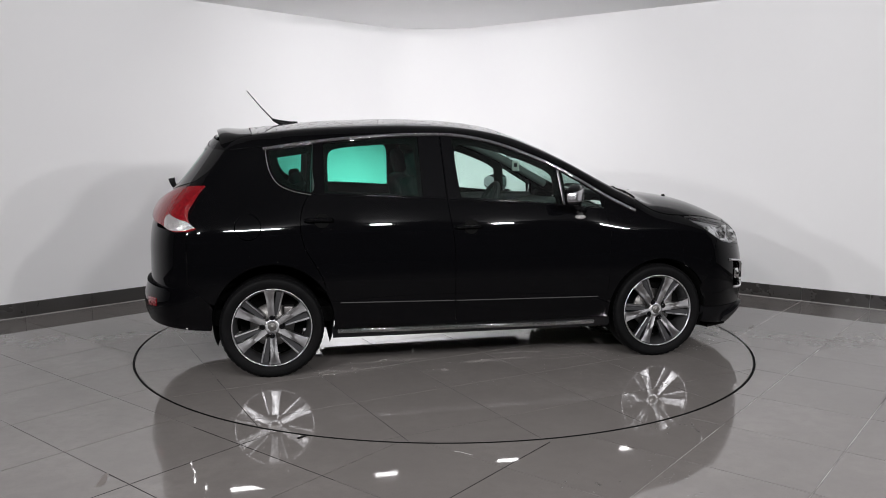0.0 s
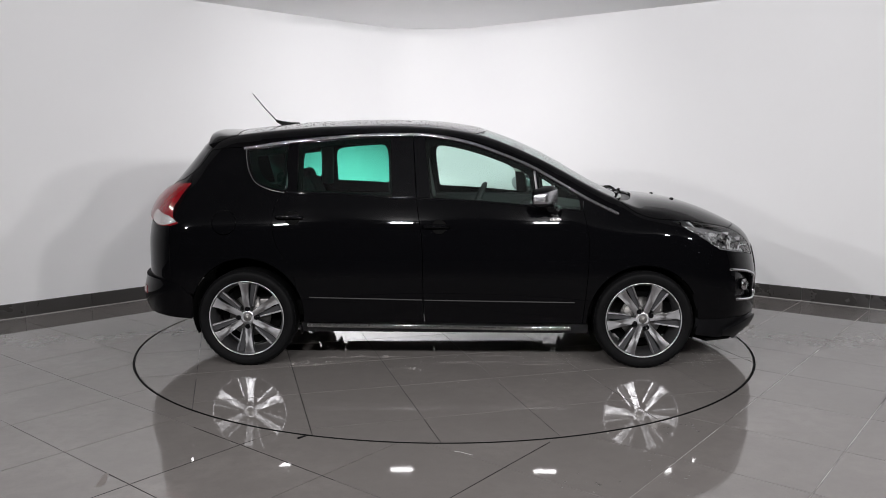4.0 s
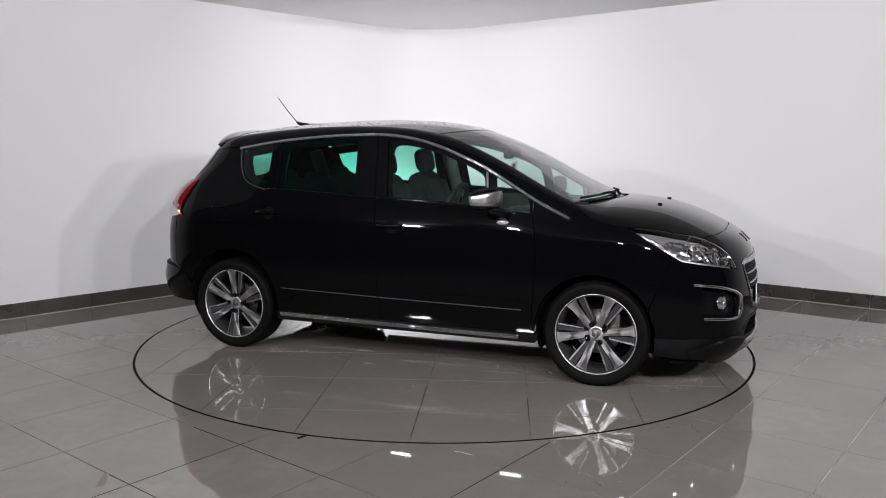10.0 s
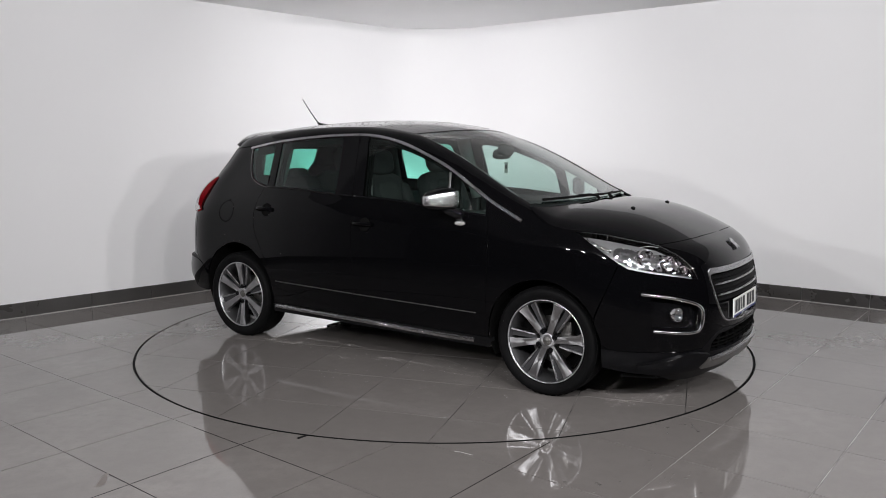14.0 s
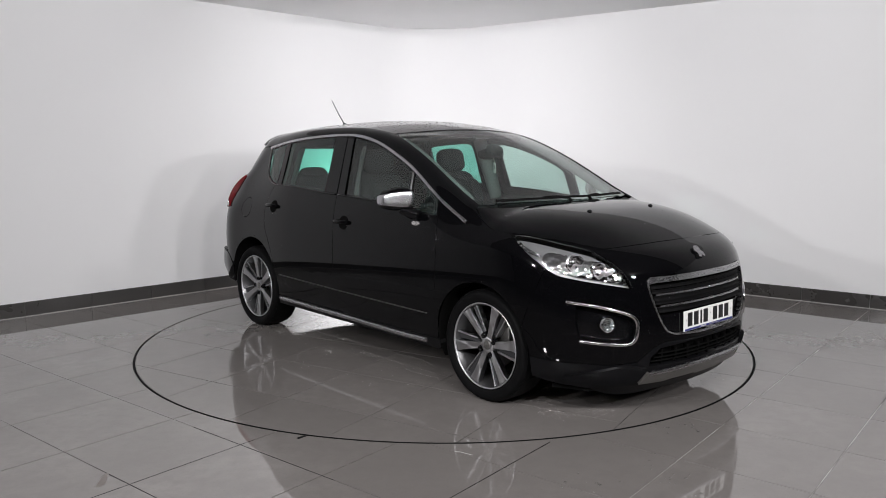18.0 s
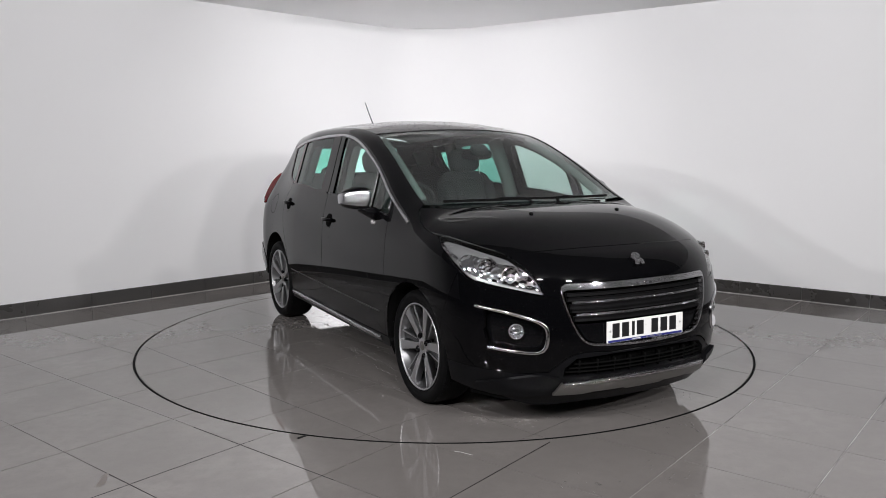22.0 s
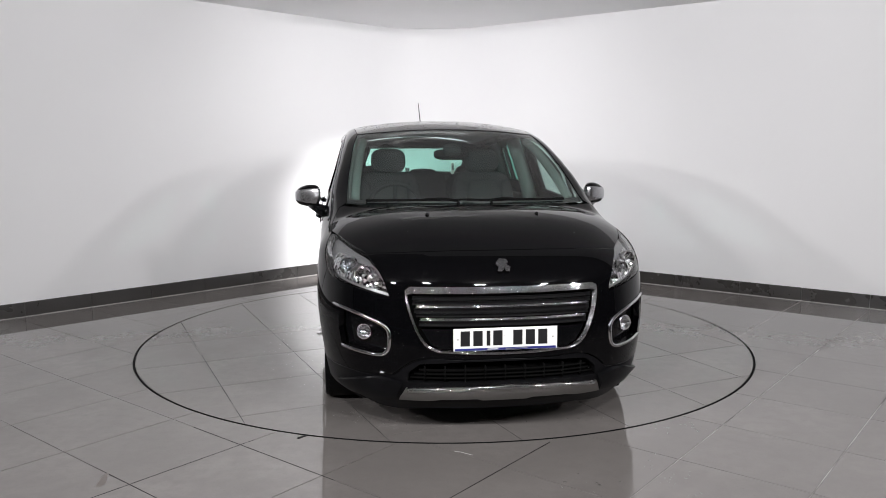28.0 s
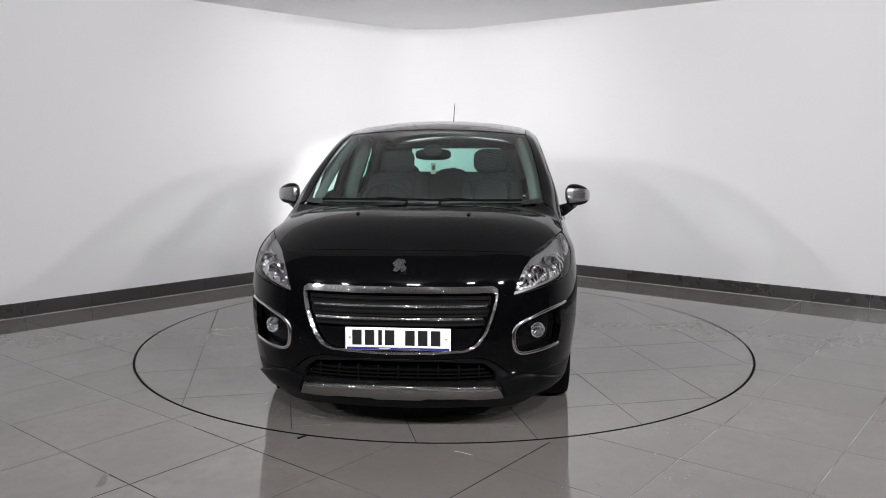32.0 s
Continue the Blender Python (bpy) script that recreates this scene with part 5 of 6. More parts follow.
    spin(bm, [(0.0, -0.076), (0.006, -0.0765), (0.008, -0.0745), (0.014, -0.0755), (0.017, -0.0735), (0.022, -0.0745), (0.026, -0.072), (0.027, -0.06)], 28)
    part("centre_cap", bm, skid_grey, rim, "grey centre cap with a raised emblem")
    for k in range(4):
        a = radians(27 + (0 if x > 0 else -27) + 90 * k + (0 if sy < 0 else 11))
        bm = bmesh.new()
        spin(bm, [(0.0, -0.074), (0.006, -0.074), (0.008, -0.079), (0.0125, -0.080), (0.0155, -0.077), (0.018, -0.070), (0.0185, -0.05)], 12, centre=(0.059 * math.cos(a), 0, 0.059 * math.sin(a)))
        part("wheel_bolt", bm, gloss_black, rim, "dark wheel bolt")
    return root


WHEEL_TURN = {(False, "right"): 27.0, (True, "right"): 50.5, (False, "left"): 15.0, (True, "left"): 40.0}
for x in (XR, XF):
    for s in ("right", "left"):
        wheel(x, s)

# ---------------------------------------------------------------- mirrors, aerial, wipers
for side, s in ((-1, "right"), (1, "left")):
    bm = bmesh.new()
    bmesh.ops.create_uvsphere(bm, u_segments=32, v_segments=20, radius=1)
    for v in bm.verts:
        x, y, z = v.co
        p = 3.2
        f = (abs(x) ** p + abs(y) ** p + abs(z) ** p) ** (-1 / p)
        x, y, z = x * f, y * f, z * f
        taper = 1 - 0.22 * max(0, y * 1.0)
        v.co = (0.055 * x - 0.050 * y, 0.080 * y, 0.070 * z * taper - 0.008 * y)
    M = Matrix.Translation((0.642, side * 0.975, 1.133))
    if side < 0:
        M = M @ Matrix.Diagonal((1, -1, 1, 1))
    bmesh.ops.transform(bm, matrix=M, verts=bm.verts)
    house = part("door_mirror", bm, gloss_black, car, "door mirror with a wet chrome cap")
    bm = bmesh.new()
    bmesh.ops.create_uvsphere(bm, u_segments=40, v_segments=28, radius=1)
    for v in bm.verts:
        x, y, z = v.co
        p = 3.2
        f = (abs(x) ** p + abs(y) ** p + abs(z) ** p) ** (-1 / p)
        x, y, z = x * f, y * f, z * f
        taper = 1 - 0.22 * max(0, y * 1.0)
        v.co = (0.0585 * x - 0.050 * y, 0.0835 * y, 0.0735 * z * taper - 0.008 * y)
    for co, no in (((-0.036, 0, 0), (-1, -0.62, 0)), ((0, 0, -0.046), (0, 0.12, -1)), ((0, 0, 0.034), (-0.2, 0, 1))):
        bmesh.ops.bisect_plane(bm, geom=bm.verts[:] + bm.edges[:] + bm.faces[:], plane_co=co, plane_no=no, clear_outer=True)
    bmesh.ops.transform(bm, matrix=M, verts=bm.verts)
    bmesh.ops.recalc_face_normals(bm, faces=bm.faces)
    bmesh.ops.solidify(bm, geom=list(bm.faces), thickness=0.003)
    part("mirror_cap", bm, cap_chrome, house, "wet chrome mirror cap")
    bm = bmesh.new()
    bmesh.ops.create_uvsphere(bm, u_segments=20, v_segments=10, radius=1, matrix=M @ Matrix.Translation((-0.056, 0, 0.004)) @ pose(0, 0, 0, 0, 0, 32) @ Matrix.Diagonal((0.0016, 0.070, 0.050, 1)))
    part("mirror_glass", bm, chrome, house, "mirror glass")
    bm = bmesh.new()
    base_p = chart(s, [(0.735, 1.035)])[0]
    tube(bm, [Vector(base_p), Vector((0.70, side * 0.895, 1.045)), Vector((0.685, side * 0.92, 1.058)), Vector((0.665, side * 0.955, 1.075))], 0.040, 0.026, 12)
    part("mirror_foot", bm, gloss_black, house, "black mirror foot")
    # small indicator on the wing under the mirror
    c = chart(s, [(0.72, 0.985)])[0]
    n = Vector(normal(np.array([c]))[0])
    bm = bmesh.new()
    bmesh.ops.create_uvsphere(bm, u_segments=16, v_segments=8, radius=1, matrix=Matrix.Translation(c) @ n.to_track_quat("Z", "Y").to_matrix().to_4x4() @ Matrix.Diagonal((0.040, 0.016, 0.010, 1)))
    part("side_indicator", bm, clear_ribbed, car, "small clear side indicator lamp")

bm = bmesh.new()
tube(bm, [(-1.17, 0, 1.607), (-1.23, 0, 1.622), (-1.275, 0, 1.640)], 0.024, 0.009, 12)
tube(bm, [(-1.18, 0, 1.609), (-1.10, 0, 1.622)], 0.020, 0.006, 12)
aerial = part("aerial", bm, plastic, car, "thin black roof aerial")
bm = bmesh.new()
tube(bm, [(-1.265, 0, 1.632), (-1.355, 0, 1.728), (-1.446, 0, 1.838)], 0.0045, 0.0028, 8)
part("aerial_rod", bm, plastic, aerial)


def wiper(points, pivot):
    bm = bmesh.new()
    pts = []
    for x, y in points:
        c = chart("top", [(x, y)])[0]
        pts.append(Vector(c) + Vector(normal(np.array([c]))[0]) * 0.009)
    tube(bm, pts, 0.008, 0.006, 8)
    w = part("wiper", bm, rubber, car, "black windscreen wiper resting at the screen's foot")
    bm = bmesh.new()
    c = chart("top", [pivot])[0]
    mid = pts[len(pts) // 2]
    tube(bm, [Vector(c) + Vector((0, 0, -0.005)), Vector(c) + Vector((-0.02, 0, 0.018)), (Vector(c) + mid) / 2 + Vector((0, 0, 0.018)), mid + Vector((0, 0, 0.006))], 0.011, 0.007, 8)
    part("wiper_arm", bm, rubber, w)


def foot(y, lift=0.0):
    return 1.272 - 0.27 * y * y - lift


wiper([(foot(y, 0.02 + 0.02 * (y + 0.62) / 0.6), y) for y in np.linspace(-0.62, 0.02, 14)], (1.285, -0.08))
wiper([(foot(y, 0.015 + 0.02 * (0.66 - y) / 0.7), y) for y in np.linspace(0.60, -0.02, 14)], (1.285, 0.12))

# ---------------------------------------------------------------- inside
def pad(name, w, d, h, m, material, parent, label="", p=4.0):
    """A padded block: a rounded box of the given size."""
    bm = bmesh.new()
    bmesh.ops.create_uvsphere(bm, u_segments=28, v_segments=18, radius=1)
    for v in bm.verts:
        x, y, z = v.co
        f = (abs(x) ** p + abs(y) ** p + abs(z) ** p) ** (-1 / p)
        v.co = (x * f * w / 2, y * f * d / 2, z * f * h / 2)
    bmesh.ops.transform(bm, matrix=m, verts=bm.verts)
    return part(name, bm, material, parent, label)


def front_seat(y):
    seat = new("front_seat")
    seat.parent = car
    tagged(seat, "dark cloth front seat with a headrest")
    pad("seat_cushion", 0.52, 0.50, 0.16, pose(0.10, y, 0.62, 0, -6, 0), cloth, seat)
    b = pose(-0.24, y, 0.95, 0, -20, 0)
    pad("backrest", 0.15, 0.48, 0.62, b, cloth, seat, p=5)
    pad("backrest_panel", 0.10, 0.27, 0.50, pose(-0.195, y, 0.95, 0, -20, 0), cloth_light, seat, "lighter grey cloth panel", 5)
    for sgn in (-1, 1):
        pad("backrest_bolster", 0.12, 0.10, 0.50, pose(-0.185, y + sgn * 0.185, 0.94, 0, -20, 0), cloth, seat)
    pad("headrest", 0.10, 0.27, 0.19, pose(-0.32, y, 1.335, 0, -12, 0), cloth, seat, p=3.2)
    bm = bmesh.new()
    for sgn in (-1, 1):
        tube(bm, [(-0.33, y + sgn * 0.06, 1.18), (-0.325, y + sgn * 0.06, 1.29)], 0.007)
    part("headrest_rods", bm, chrome, seat)


for y in (-0.37, 0.37):
    front_seat(y)
bench = new("rear_bench")
bench.parent = car
for y in (-0.42, 0.0, 0.42):
    pad("seat_cushion", 0.50, 0.42, 0.16, pose(-0.72, y, 0.60, 0, -6, 0), rear_cloth, bench)
    pad("backrest", 0.15, 0.42, 0.62, pose(-1.03, y, 0.92, 0, -20, 0), rear_cloth, bench, p=6)
    pad("headrest", 0.09, 0.25, 0.13, pose(-1.12, y, 1.215 if y else 1.185, 0, -12, 0), rear_cloth, bench, p=3.2)
pad("parcel_shelf", 0.65, 1.25, 0.05, pose(-1.48, 0, 1.135), cloth, car, "black parcel shelf", 8)

# floor tub and inner trim
bm = bmesh.new()
box(bm, -0.05, 0, 0.375, 3.3, 1.50, 0.10)
part("floor_pan", bm, liner, car, "black floor pan", False)
for outline, z0 in (([(0.95, 0.58), (1.66, 0.58), (1.74, 0.78), (1.92, 0.70), (2.03, 0.48), (2.08, 0.0)], 0.165), ([(-0.95, 0.58), (-1.68, 0.58), (-1.74, 0.72), (-1.90, 0.62), (-1.97, 0.40), (-2.0, 0.0)], 0.33)):
    ring2 = outline + [(x, -y) for x, y in outline[-2::-1]]
    bm = bmesh.new()
    lo_v = [bm.verts.new((x, y, z0)) for x, y in ring2]
    hi_v = [bm.verts.new((x, y, z0 + 0.02)) for x, y in ring2]
    bm.faces.new(lo_v)
    bm.faces.new(hi_v[::-1])
    for i in range(len(ring2)):
        j = (i + 1) % len(ring2)
        bm.faces.new((lo_v[i], lo_v[j], hi_v[j], hi_v[i]))
    bmesh.ops.recalc_face_normals(bm, faces=bm.faces)
    part("undertray", bm, liner, car, "black plastic undertray", False)
for y in (-0.80, 0.80):
    for x0, x1, nm in ((-0.14, 0.90, "door_card"), (-0.88, -0.16, "door_card")):
        bm = box(bmesh.new(), (x0 + x1) / 2, y * 0.955, 0.70, x1 - x0, 0.05, 0.72, bevel=0.02)
        part(nm, bm, dash_mat, car, "dark inner door trim")
    part("boot_trim", box(bmesh.new(), -1.32, y * 0.86, 0.95, 0.50, 0.05, 0.34), dash_mat, car, "dark boot side trim", False)
    sgn = 1 if y > 0 else -1
    # light pillar trims behind the glass
    screen_trim = []
    for tx in (1.02, 0.80, 0.60, 0.40, 0.26):
        c = chart("top", [(tx, float(screen_y(tx)) - 0.040)])
        screen_trim.append(tuple(c[0] - normal(c)[0] * 0.048))
    for line, r in (([(-0.155, 0.735, 1.03), (-0.19, 0.70, 1.20), (-0.21, 0.655, 1.34), (-0.222, 0.60, 1.50)], 0.054), ([(-1.02, 0.72, 1.15), (-1.0, 0.62, 1.46)], 0.05), (screen_trim, 0.029), ([(-1.38, 0.62, 1.15), (-1.42, 0.53, 1.40)], 0.06)):
        bm = bmesh.new()
        tube(bm, [Vector((a, sgn * b, c)) for a, b, c in line], r, n=10)
        part("pillar_trim", bm, trim_pale if line[0][0] > -0.3 else trim_dark, car, "grey pillar trim")
# head lining
lining_back = flow([(-1.60, -0.56), (-1.625, -0.3), (-1.63, 0.0), (-1.625, 0.3), (-1.60, 0.56)], 0.04)
lining_side = [q for q in flow(ROOF_Y, 0.04) if q[0] > -1.56]
lining = [(x, y * 0.97) for x, y in flow(SCREEN_TOP[::-1], 0.03) + [(x, -y) for x, y in lining_side[::-1]] + lining_back + lining_side]
panel("head_lining", "top", [lining], trim_light, 0.06, 0.01, lambda p: -0.045 + 0.031 * (ease((p[:, 0] - 0.05 + 0.25 * p[:, 1] ** 2) / 0.2) + ease((-1.40 - p[:, 0]) / 0.17)), 0.004, label="pale grey head lining")

# dashboard
bm = bmesh.new()
prof = [(0.52, 0.62), (0.50, 0.80), (0.53, 0.94), (0.62, 1.00), (0.78, 1.015), (0.95, 1.02), (1.06, 1.03), (1.08, 0.60)]
ys = np.linspace(-0.70, 0.70, 21)
cols = []
for y in ys:
    bulge = 0.045 * math.exp(-((y + 0.37) / 0.17) ** 2)
    cols.append([bm.verts.new((x + (0.05 * abs(y) ** 2 if x < 0.9 else -0.36 * y * y), y, z + (bulge if 0.52 < x < 0.8 and z > 0.9 else 0))) for x, z in prof])
for u, v in zip(cols, cols[1:]):
    for i in range(len(prof) - 1):
        bm.faces.new((u[i], v[i], v[i + 1], u[i + 1]))
bm.faces.new(cols[0])
bm.faces.new(cols[-1][::-1])
bmesh.ops.recalc_face_normals(bm, faces=bm.faces)
dash = part("dashboard", bm, dash_mat, car, "black grained dashboard")
bm = box(bmesh.new(), 0.30, 0, 0.62, 0.75, 0.22, 0.36, bevel=0.03)
part("centre_console", bm, dash_mat, car, "black centre console")
bm = bmesh.new()
tilt = Matrix.Translation((0.20, -0.37, 1.02)) @ pose(0, 0, 0, 0, -65, 0)
ring = []
for k in range(40):
    a = 2 * math.pi * k / 40
    ring.append(Vector((0.185 * math.cos(a), 0.185 * math.sin(a), 0)))
tube(bm, [tilt @ p for p in ring + ring[:1]], 0.016, n=10, caps=False)
sw = part("steering_wheel", bm, dash_mat, car, "black steering wheel")
bm = bmesh.new()
box(bm, 0, 0, -0.02, 0.10, 0.12, 0.05, tilt, 0.02)
for a in (90, 210, 330, 270):
    e = Vector((0.18 * math.sin(radians(a)), 0.18 * math.cos(radians(a)), 0))
    tube(bm, [tilt @ Vector((0, 0, -0.015)), tilt @ e], 0.014, n=8)
tube(bm, [tilt @ Vector((0, 0, -0.02)), tilt @ Vector((0, 0, -0.40))], 0.035, n=10)
part("wheel_spokes", bm, dash_mat, sw)

# inner mirror with a hanging tag
pad("rain_sensor", 0.10, 0.12, 0.07, pose(0.53, 0, 1.425, 0, 25, 0), dash_mat, car, "black sensor housing behind the windscreen", 3.0)
pad("inner_mirror", 0.035, 0.245, 0.075, pose(0.50, 0, 1.395, 0, 8, 0), gloss_black, car, "black interior mirror", 3.2)
bm = bmesh.new()
tube(bm, [(0.525, 0.0, 1.37), (0.534, 0.0, 1.335)], 0.0015, n=6)
tg_string = part("tag_string", bm, tag_mat, car, "string of a hanging tag")
TAG = pose(0.534, 0.003, 1.300, 0, 0, 60)
bm = box(bmesh.new(), 0, 0, 0, 0.004, 0.055, 0.075, TAG, 0.001, 1)
tag = part("hanging_tag", bm, tag_mat, tg_string, "pale square tag with a dark print", False)
for dx in (0.0028, -0.0028):
    part("tag_print", box(bmesh.new(), dx, 0, 0.006, 0.001, 0.026, 0.030, TAG), ink, tag, "", False)
# ---------------------------------------------------------------- rain and puddles
def drops(name, spots, parent, label, flat=0.45, material=None):
    """Many small domes in one mesh: spots of (point, normal, radius)."""
    verts, faces = [], []
    for p, n, r in spots:
        n = Vector(n)
        a = n.orthogonal().normalized()
        b = n.cross(a)
        k = len(verts)
        p = Vector(p)
        st = random.uniform(0.7, 1.5)
        for rr, h in ((1.0, 0.0), (0.72, 0.7)):
            for i in range(7):
                t = 2 * math.pi * i / 7
                verts.append(tuple(p + a * (r * rr * math.cos(t) * st) + b * (r * rr * math.sin(t)) + n * (r * flat * h)))
        verts.append(tuple(p + n * r * flat))
        for i in range(7):
            j = (i + 1) % 7
            faces.append((k + i, k + j, k + 7 + j, k + 7 + i))
            faces.append((k + 7 + i, k + 7 + j, k + 14))
    ob = raw(name, verts, faces, material or water_mat, parent, label, True)
    return tagged(ob, kind="stuff")


def car_rain():
    rnd = np.random.RandomState(4)
    uv = np.column_stack([rnd.uniform(-1.65, 0.28, 2600), rnd.uniform(-0.6, 0.6, 2600)])
    p = chart("top", uv)
    spots = [(a, b, r) for a, b, r in zip(p, normal(p), rnd.uniform(0.002, 0.0065, len(p)))]
    uv = np.column_stack([rnd.uniform(0.2, 0.85, 260), rnd.uniform(-0.58, 0.58, 260)])
    p = chart("top", uv)
    spots += [(a, b, r) for a, b, r in zip(p, normal(p), rnd.uniform(0.0012, 0.003, len(p)))]
    uv = np.column_stack([rnd.uniform(1.3, 1.95, 60), rnd.uniform(-0.5, 0.5, 60)])
    p = chart("top", uv)
    spots += [(a, b, r) for a, b, r in zip(p, normal(p), rnd.uniform(0.0015, 0.003, len(p)))]
    drops("rain_beading", spots, car, "clear raindrops beaded on the roof and glass")
    spots = []
    for kind in ("right", "left"):
        uv = [(x + rnd.normal(0, 0.004), z + rnd.normal(0, 0.004)) for x, z in arc(-1.437, 0.958, 0.079, 0, 360, 14)]
        for hx, hz in ((-0.03, 0.935), (-0.985, 0.990)):
            uv += [(rnd.normal(hx, 0.05), rnd.normal(hz - 0.03, 0.022)) for _ in range(14)]
        uv += [(x + rnd.normal(0, 0.003), z) for x, z in flow(SEAM_B, 0.055)] + [(x + rnd.normal(0, 0.004), z) for x, z in flow(SEAM_R, 0.06)]
        uv += [(x, z + 0.008) for x, z in arc(*ARCH_R[:2], ARCH_R[2] + 0.008, 20, 150, 13)] + [(x, z) for x, z in arc(*ARCH_F[:2], ARCH_F[2] + 0.010, 40, 165, 12)]
        uv += [(rnd.uniform(-1.6, 1.5), rnd.uniform(0.40, 0.95)) for _ in range(26)]
        p = chart(kind, uv)
        spots += [(a, b, r) for a, b, r in zip(p, normal(p), rnd.uniform(0.0018, 0.0042, len(p)))]
    uv = [n_y(rnd.uniform(-0.8, 0.8), rnd.uniform(0.43, 0.84)) for _ in range(46)]
    p = chart("nose", uv)
    spots += [(a, b, r) for a, b, r in zip(p, normal(p), rnd.uniform(0.0018, 0.0038, len(p)))]
    drops("rain_beads", spots, car, "scattered raindrops on the doors, wings and nose", 0.7)


def puddles():
    """Drip lines and small pools that the wet car has left on the turntable."""
    rnd = np.random.RandomState(9)
    verts, faces = [], []

    def pool(x, y, r, ry, ang):
        k = len(verts)
        n = 14
        c, s = math.cos(ang), math.sin(ang)
        ph = rnd.uniform(0, 6, 3)
        for rr, h in ((1.0, 0.0002), (0.86, 0.0034)):
            for i in range(n):
                t = 2 * math.pi * i / n
                w = rr * (1 + 0.25 * math.sin(2 * t + ph[0]) + 0.18 * math.sin(3 * t + ph[1]) + 0.1 * math.sin(5 * t + ph[2]))
                a, b = r * w * math.cos(t), ry * w * math.sin(t)
                verts.append((x + a * c - b * s, y + a * s + b * c, h))
        faces.append(tuple(k + n + i for i in range(n)))
        for i in range(n):
            j = (i + 1) % n
            faces.append((k + i, k + j, k + n + j, k + n + i))

    def squiggle(pts, w, wob):
        """A long bead of water along points."""
        q = flow(pts, 0.012)
        ph = rnd.uniform(0, 6, 2)
        q = [(x, y + wob * (math.sin(31 * x + ph[0]) + 0.6 * math.sin(77 * x + ph[1]))) for x, y in q]
        k, n = len(verts), len(q)
        for i, (x, y) in enumerate(q):
            ww = w * (0.55 + 0.45 * math.sin(23 * x + ph[1]) ** 2) * min(1, 0.3 + 6 * min(i, n - 1 - i) / n)
            for o, h in ((-1, 0.0002), (-0.6, 0.7), (0, 1.0), (0.6, 0.7), (1, 0.0002)):
                verts.append((x, y + o * ww, 0.0002 + h * ww * 0.75))
        for i in range(n - 1):
            for j in range(4):
                e = k + i * 5 + j
                faces.append((e, e + 5, e + 6, e + 1))

    # drip lines under the right sill, spatter beside them and behind the rear wheel
    squiggle([(-0.858, -0.681), (-0.551, -0.659), (-0.226, -0.639)], 0.006, 0.003)
    squiggle([(0.01, -0.79), (0.12, -0.765), (0.30, -0.757), (0.459, -0.766)], 0.006, 0.004)
    squiggle([(0.02, -0.76), (0.16, -0.79), (0.26, -0.83)], 0.005, 0.006)
    squiggle([(0.55, -0.75), (0.72, -0.74), (0.95, -0.73)], 0.005, 0.003)
    squiggle([(0.50, -0.80), (0.62, -0.83), (0.80, -0.80), (0.90, -0.84)], 0.006, 0.006)
    squiggle([(0.20, -0.62), (0.45, -0.60), (0.60, -0.63)], 0.006, 0.005)
    squiggle([(-0.70, 0.70), (0.0, 0.68), (0.8, 0.71)], 0.006, 0.004)
    domes = []
    for cx, cy, sx, sy, n, big in ((1.56, -0.62, 0.05, 0.05, 90, 0.008), (1.80, -0.60, 0.04, 0.05, 30, 0.006), (-0.981, -0.871, 0.06, 0.03, 90, 0.006), (0.55, -0.62, 0.25, 0.10, 80, 0.006), (0.3, -1.25, 0.35, 0.10, 70, 0.005), (0.95, -0.65, 0.10, 0.10, 60, 0.006), (1.75, -0.75, 0.06, 0.05, 60, 0.007), (1.85, -0.35, 0.06, 0.10, 60, 0.006), (-0.80, -0.86, 0.09, 0.03, 40, 0.006), (0.05, -0.79, 0.05, 0.03, 40, 0.007), (-0.186, -0.94, 0.05, 0.02, 22, 0.007), (-0.5, -0.78, 0.25, 0.08, 60, 0.006),
                               (0.45, -0.85, 0.25, 0.09, 50, 0.005), (0.9, -1.0, 0.2, 0.12, 30, 0.004)):
        for _ in range(n):
            domes.append(((rnd.normal(cx, sx), rnd.normal(cy, sy), 0.0003), (0, 0, 1), rnd.uniform(0.002, big * 1.1)))
    for cx, cy in ((-0.555, -0.63), (-0.394, -0.648), (-0.763, -0.797), (-0.186, -0.943)):
        for k in range(16):
            t = math.pi * 2 * k / 16
            domes.append(((cx + 0.020 * math.cos(t), cy + 0.022 * math.sin(t), 0.0003), (0, 0, 1), 0.005))
    drops("spatter", domes, turntable, "drops of rain water spattered on the tiles", 0.6, spatter_mat).visible_shadow = False
    for _ in range(30):
        px, py = rnd.normal(1.90, 0.08), rnd.normal(-0.50, 0.13)
        r = rnd.uniform(0.002, 0.007)
        pool(px, py, r * 2.4, r, rnd.uniform(-3, 3))
    for _ in range(40):
        px, py = rnd.uniform(1.7, 2.05), rnd.uniform(-0.3, 0.7)
        r = rnd.uniform(0.002, 0.006)
        pool(px, py, r * 1.6, r, rnd.uniform(-3, 3))
    ob = raw("puddle", verts, faces, spatter_mat, turntable, "small pools and drips of rain water", True)
    ob.visible_shadow = False
    tagged(ob, kind="stuff")


car_rain()
puddles()
# small dark tick across the edge of the turntable
tick = raw("trim", [(x, y, z) for z in (0.0005, 0.002) for x, y in ((-0.741, -2.174), (-0.729, -2.188), (-0.688, -2.140), (-0.700, -2.128))], [(0, 1, 2, 3)[::-1], (4, 5, 6, 7), (0, 1, 5, 4), (1, 2, 6, 5), (2, 3, 7, 6), (3, 0, 4, 7)], rubber)
tagged(tick, "short black rubber strip at the turntable's edge", "trim", kind="structure")
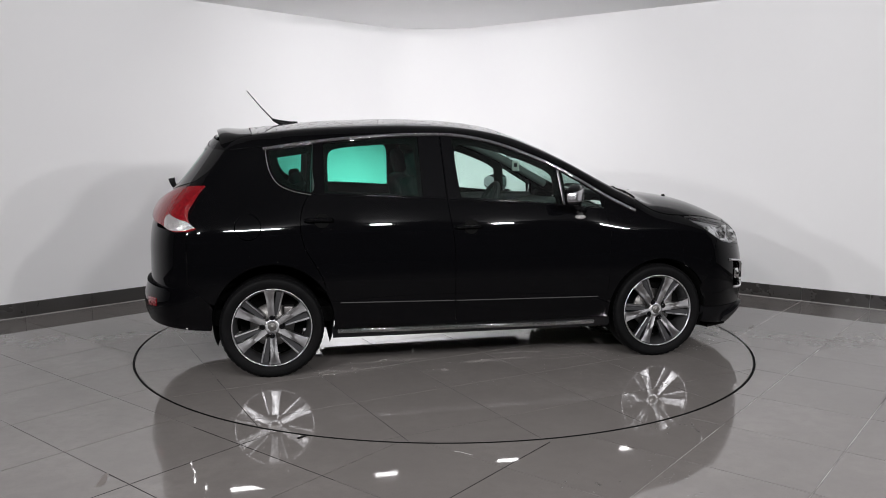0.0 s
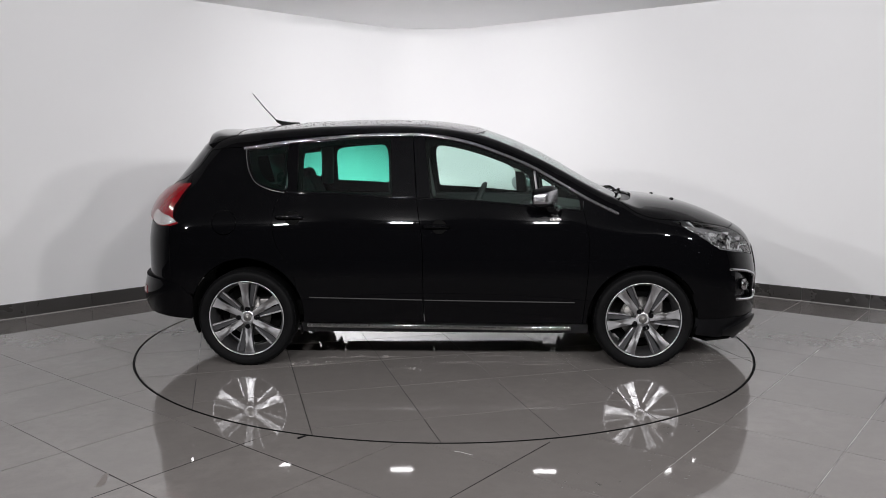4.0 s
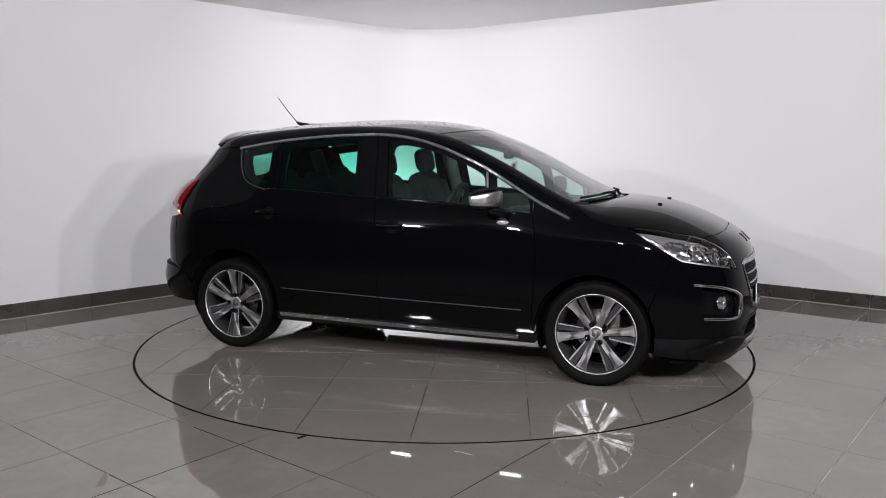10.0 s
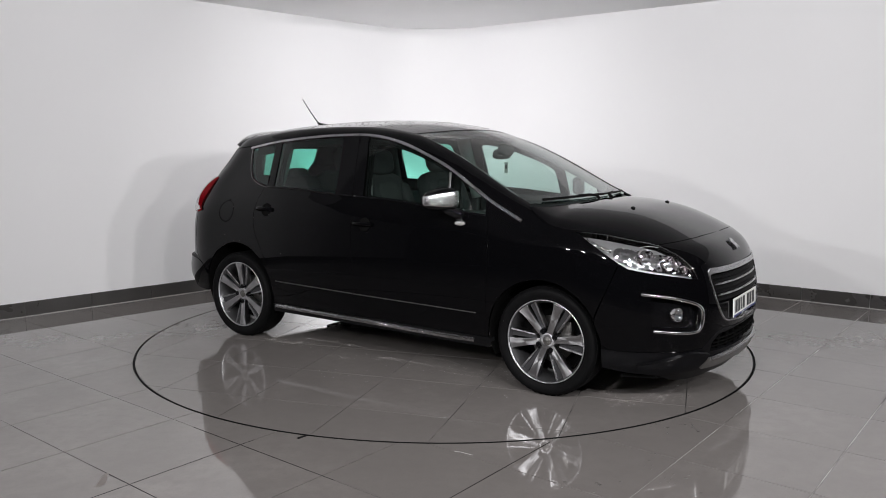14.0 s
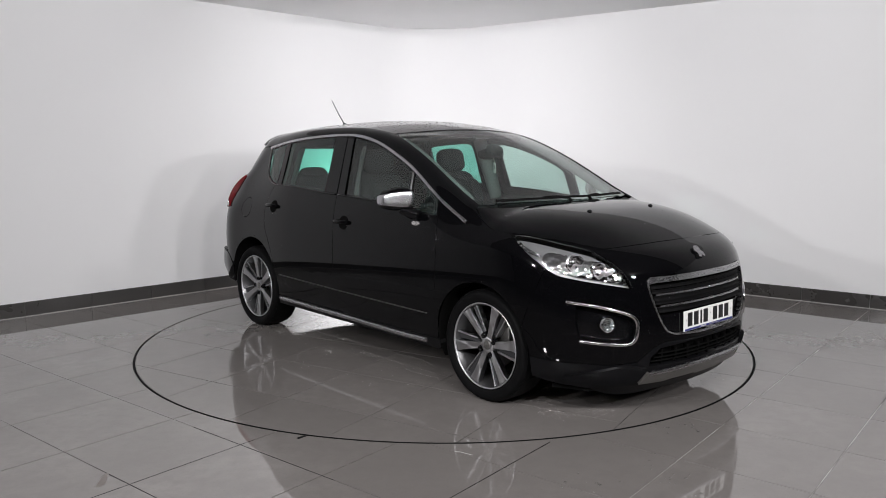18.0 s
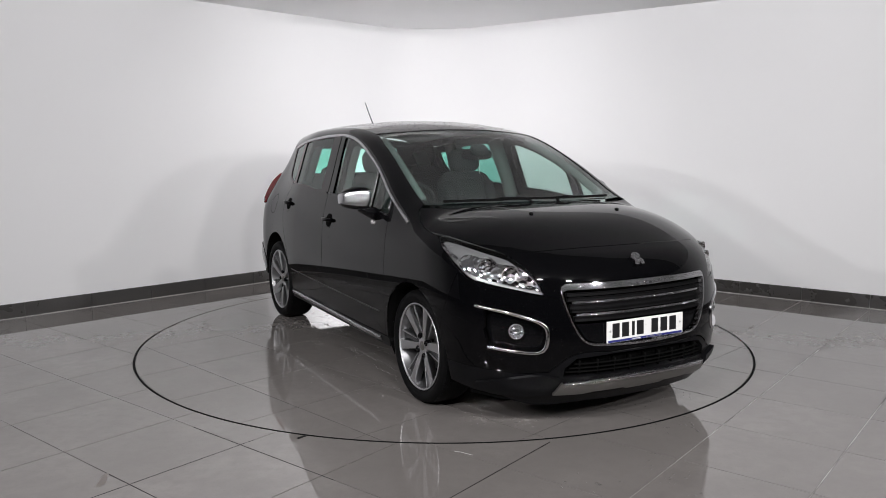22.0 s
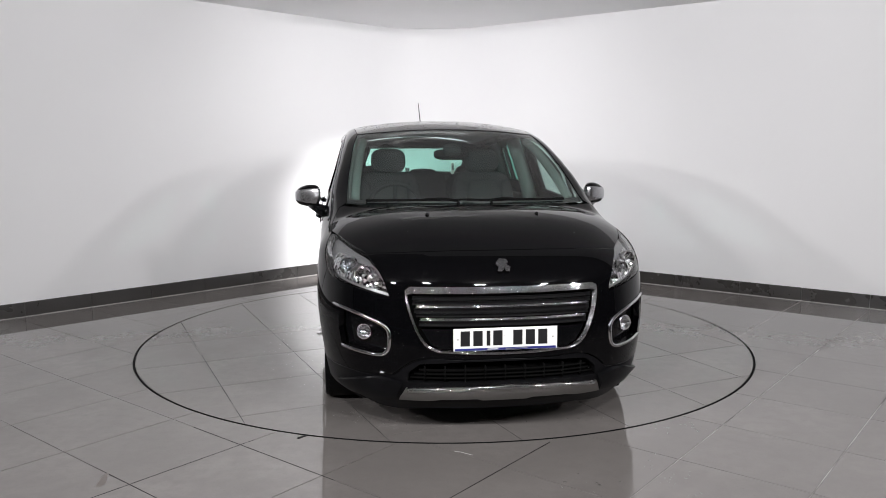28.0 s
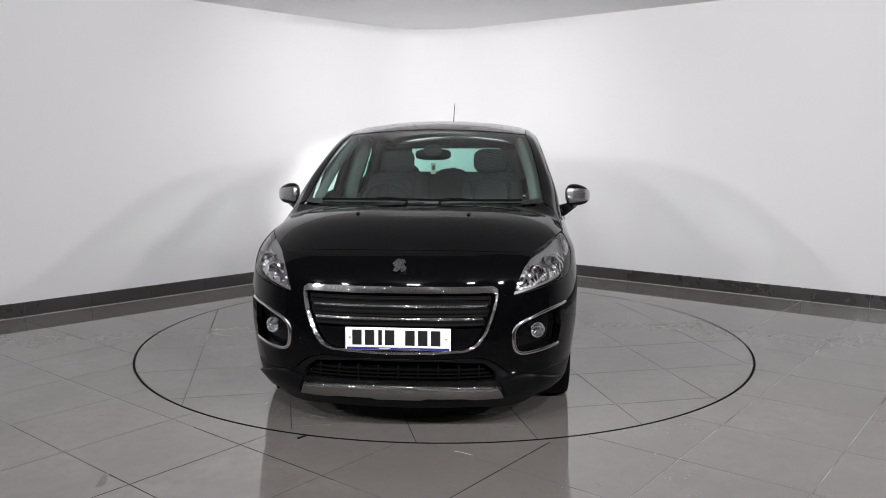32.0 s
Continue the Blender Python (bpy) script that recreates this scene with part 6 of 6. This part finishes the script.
# faint brown smear beside a joint
smear_v = [(-1.516, -2.596), (-1.500, -2.612), (-1.494, -2.650), (-1.474, -2.700), (-1.478, -2.742), (-1.506, -2.744), (-1.512, -2.700), (-1.520, -2.660)]
raw("floor_stain", [(x, y, z) for z in (0.0002, 0.0005) for x, y in smear_v], [tuple(range(8)), tuple(range(15, 7, -1))] + [(i, (i + 1) % 8, (i + 1) % 8 + 8, i + 8) for i in range(8)], smear_brown, bed, "faint brown smear on a tile")
# joints with fresh dark filler: line of the grid, its place, start and end along it
for along_u, line, a0, a1 in ((True, -0.6285, -3.209, -2.308), (False, -2.9785, -0.431, -0.841), (False, -2.393, -0.236, -1.288), (True, -1.7995, -1.411, -2.224)):
    c, n = math.cos(radians(51.4)), math.sin(radians(51.4))
    quad = [(a0, line - 0.0026), (a1, line - 0.0018), (a1, line + 0.0018), (a0, line + 0.0026)]
    quad = [(u * c - v * n, u * n + v * c) for u, v in (quad if along_u else [(q, p) for p, q in quad])]
    raw("joint_filler", [(x, y, z) for z in (-0.002, 0.0004) for x, y in quad], [(0, 1, 2, 3), (7, 6, 5, 4), (0, 4, 5, 1), (1, 5, 6, 2), (2, 6, 7, 3), (3, 7, 4, 0)], rubber, bed, "dark filler in a tile joint")
scratch_v = [(0.052, -2.344), (0.080, -2.352), (0.138, -2.392), (0.136, -2.397), (0.078, -2.358), (0.050, -2.350)]
raw("scratch", [(x, y, z) for z in (0.0002, 0.0006) for x, y in scratch_v], [tuple(range(6)), tuple(range(11, 5, -1))] + [(i, (i + 1) % 6, (i + 1) % 6 + 6, i + 6) for i in range(6)], sealant, bed, "short pale scuff on a tile")
spots = []
rnd = np.random.RandomState(3)
for cx, cy, sx, sy, n in ((1.02, -2.66, 0.05, 0.16, 26), (1.22, -2.02, 0.10, 0.05, 22), (0.62, -2.70, 0.10, 0.05, 8)):
    for _ in range(n):
        spots.append(((rnd.normal(cx, sx), rnd.normal(cy, sy), 0.0003), (0, 0, 1), rnd.uniform(0.003, 0.008)))
tagged(drops("water_spots", spots, None, "small spots of rain water on the tiled floor", 0.22), category="water")
skirting()
floor_tiles()
disc_tiles()

# ---------------------------------------------------------------- what moves
OFFSET = Vector((0.0213, -0.0265, 0.0))


def heading(t):
    return 11.673 - 3.261 * t - 0.00239 * t * t


def motions():
    """The turntable turns, and the car stands on it."""
    times = [k * 1.0 for k in range(33)]
    walk(turntable, [(t, pose(0, 0, 0, 0, 0, heading(t))) for t in times])
    walk(car, [(t, pose(0, 0, 0, 0, 0, heading(t)) @ Matrix.Translation(OFFSET)) for t in times])


motions()
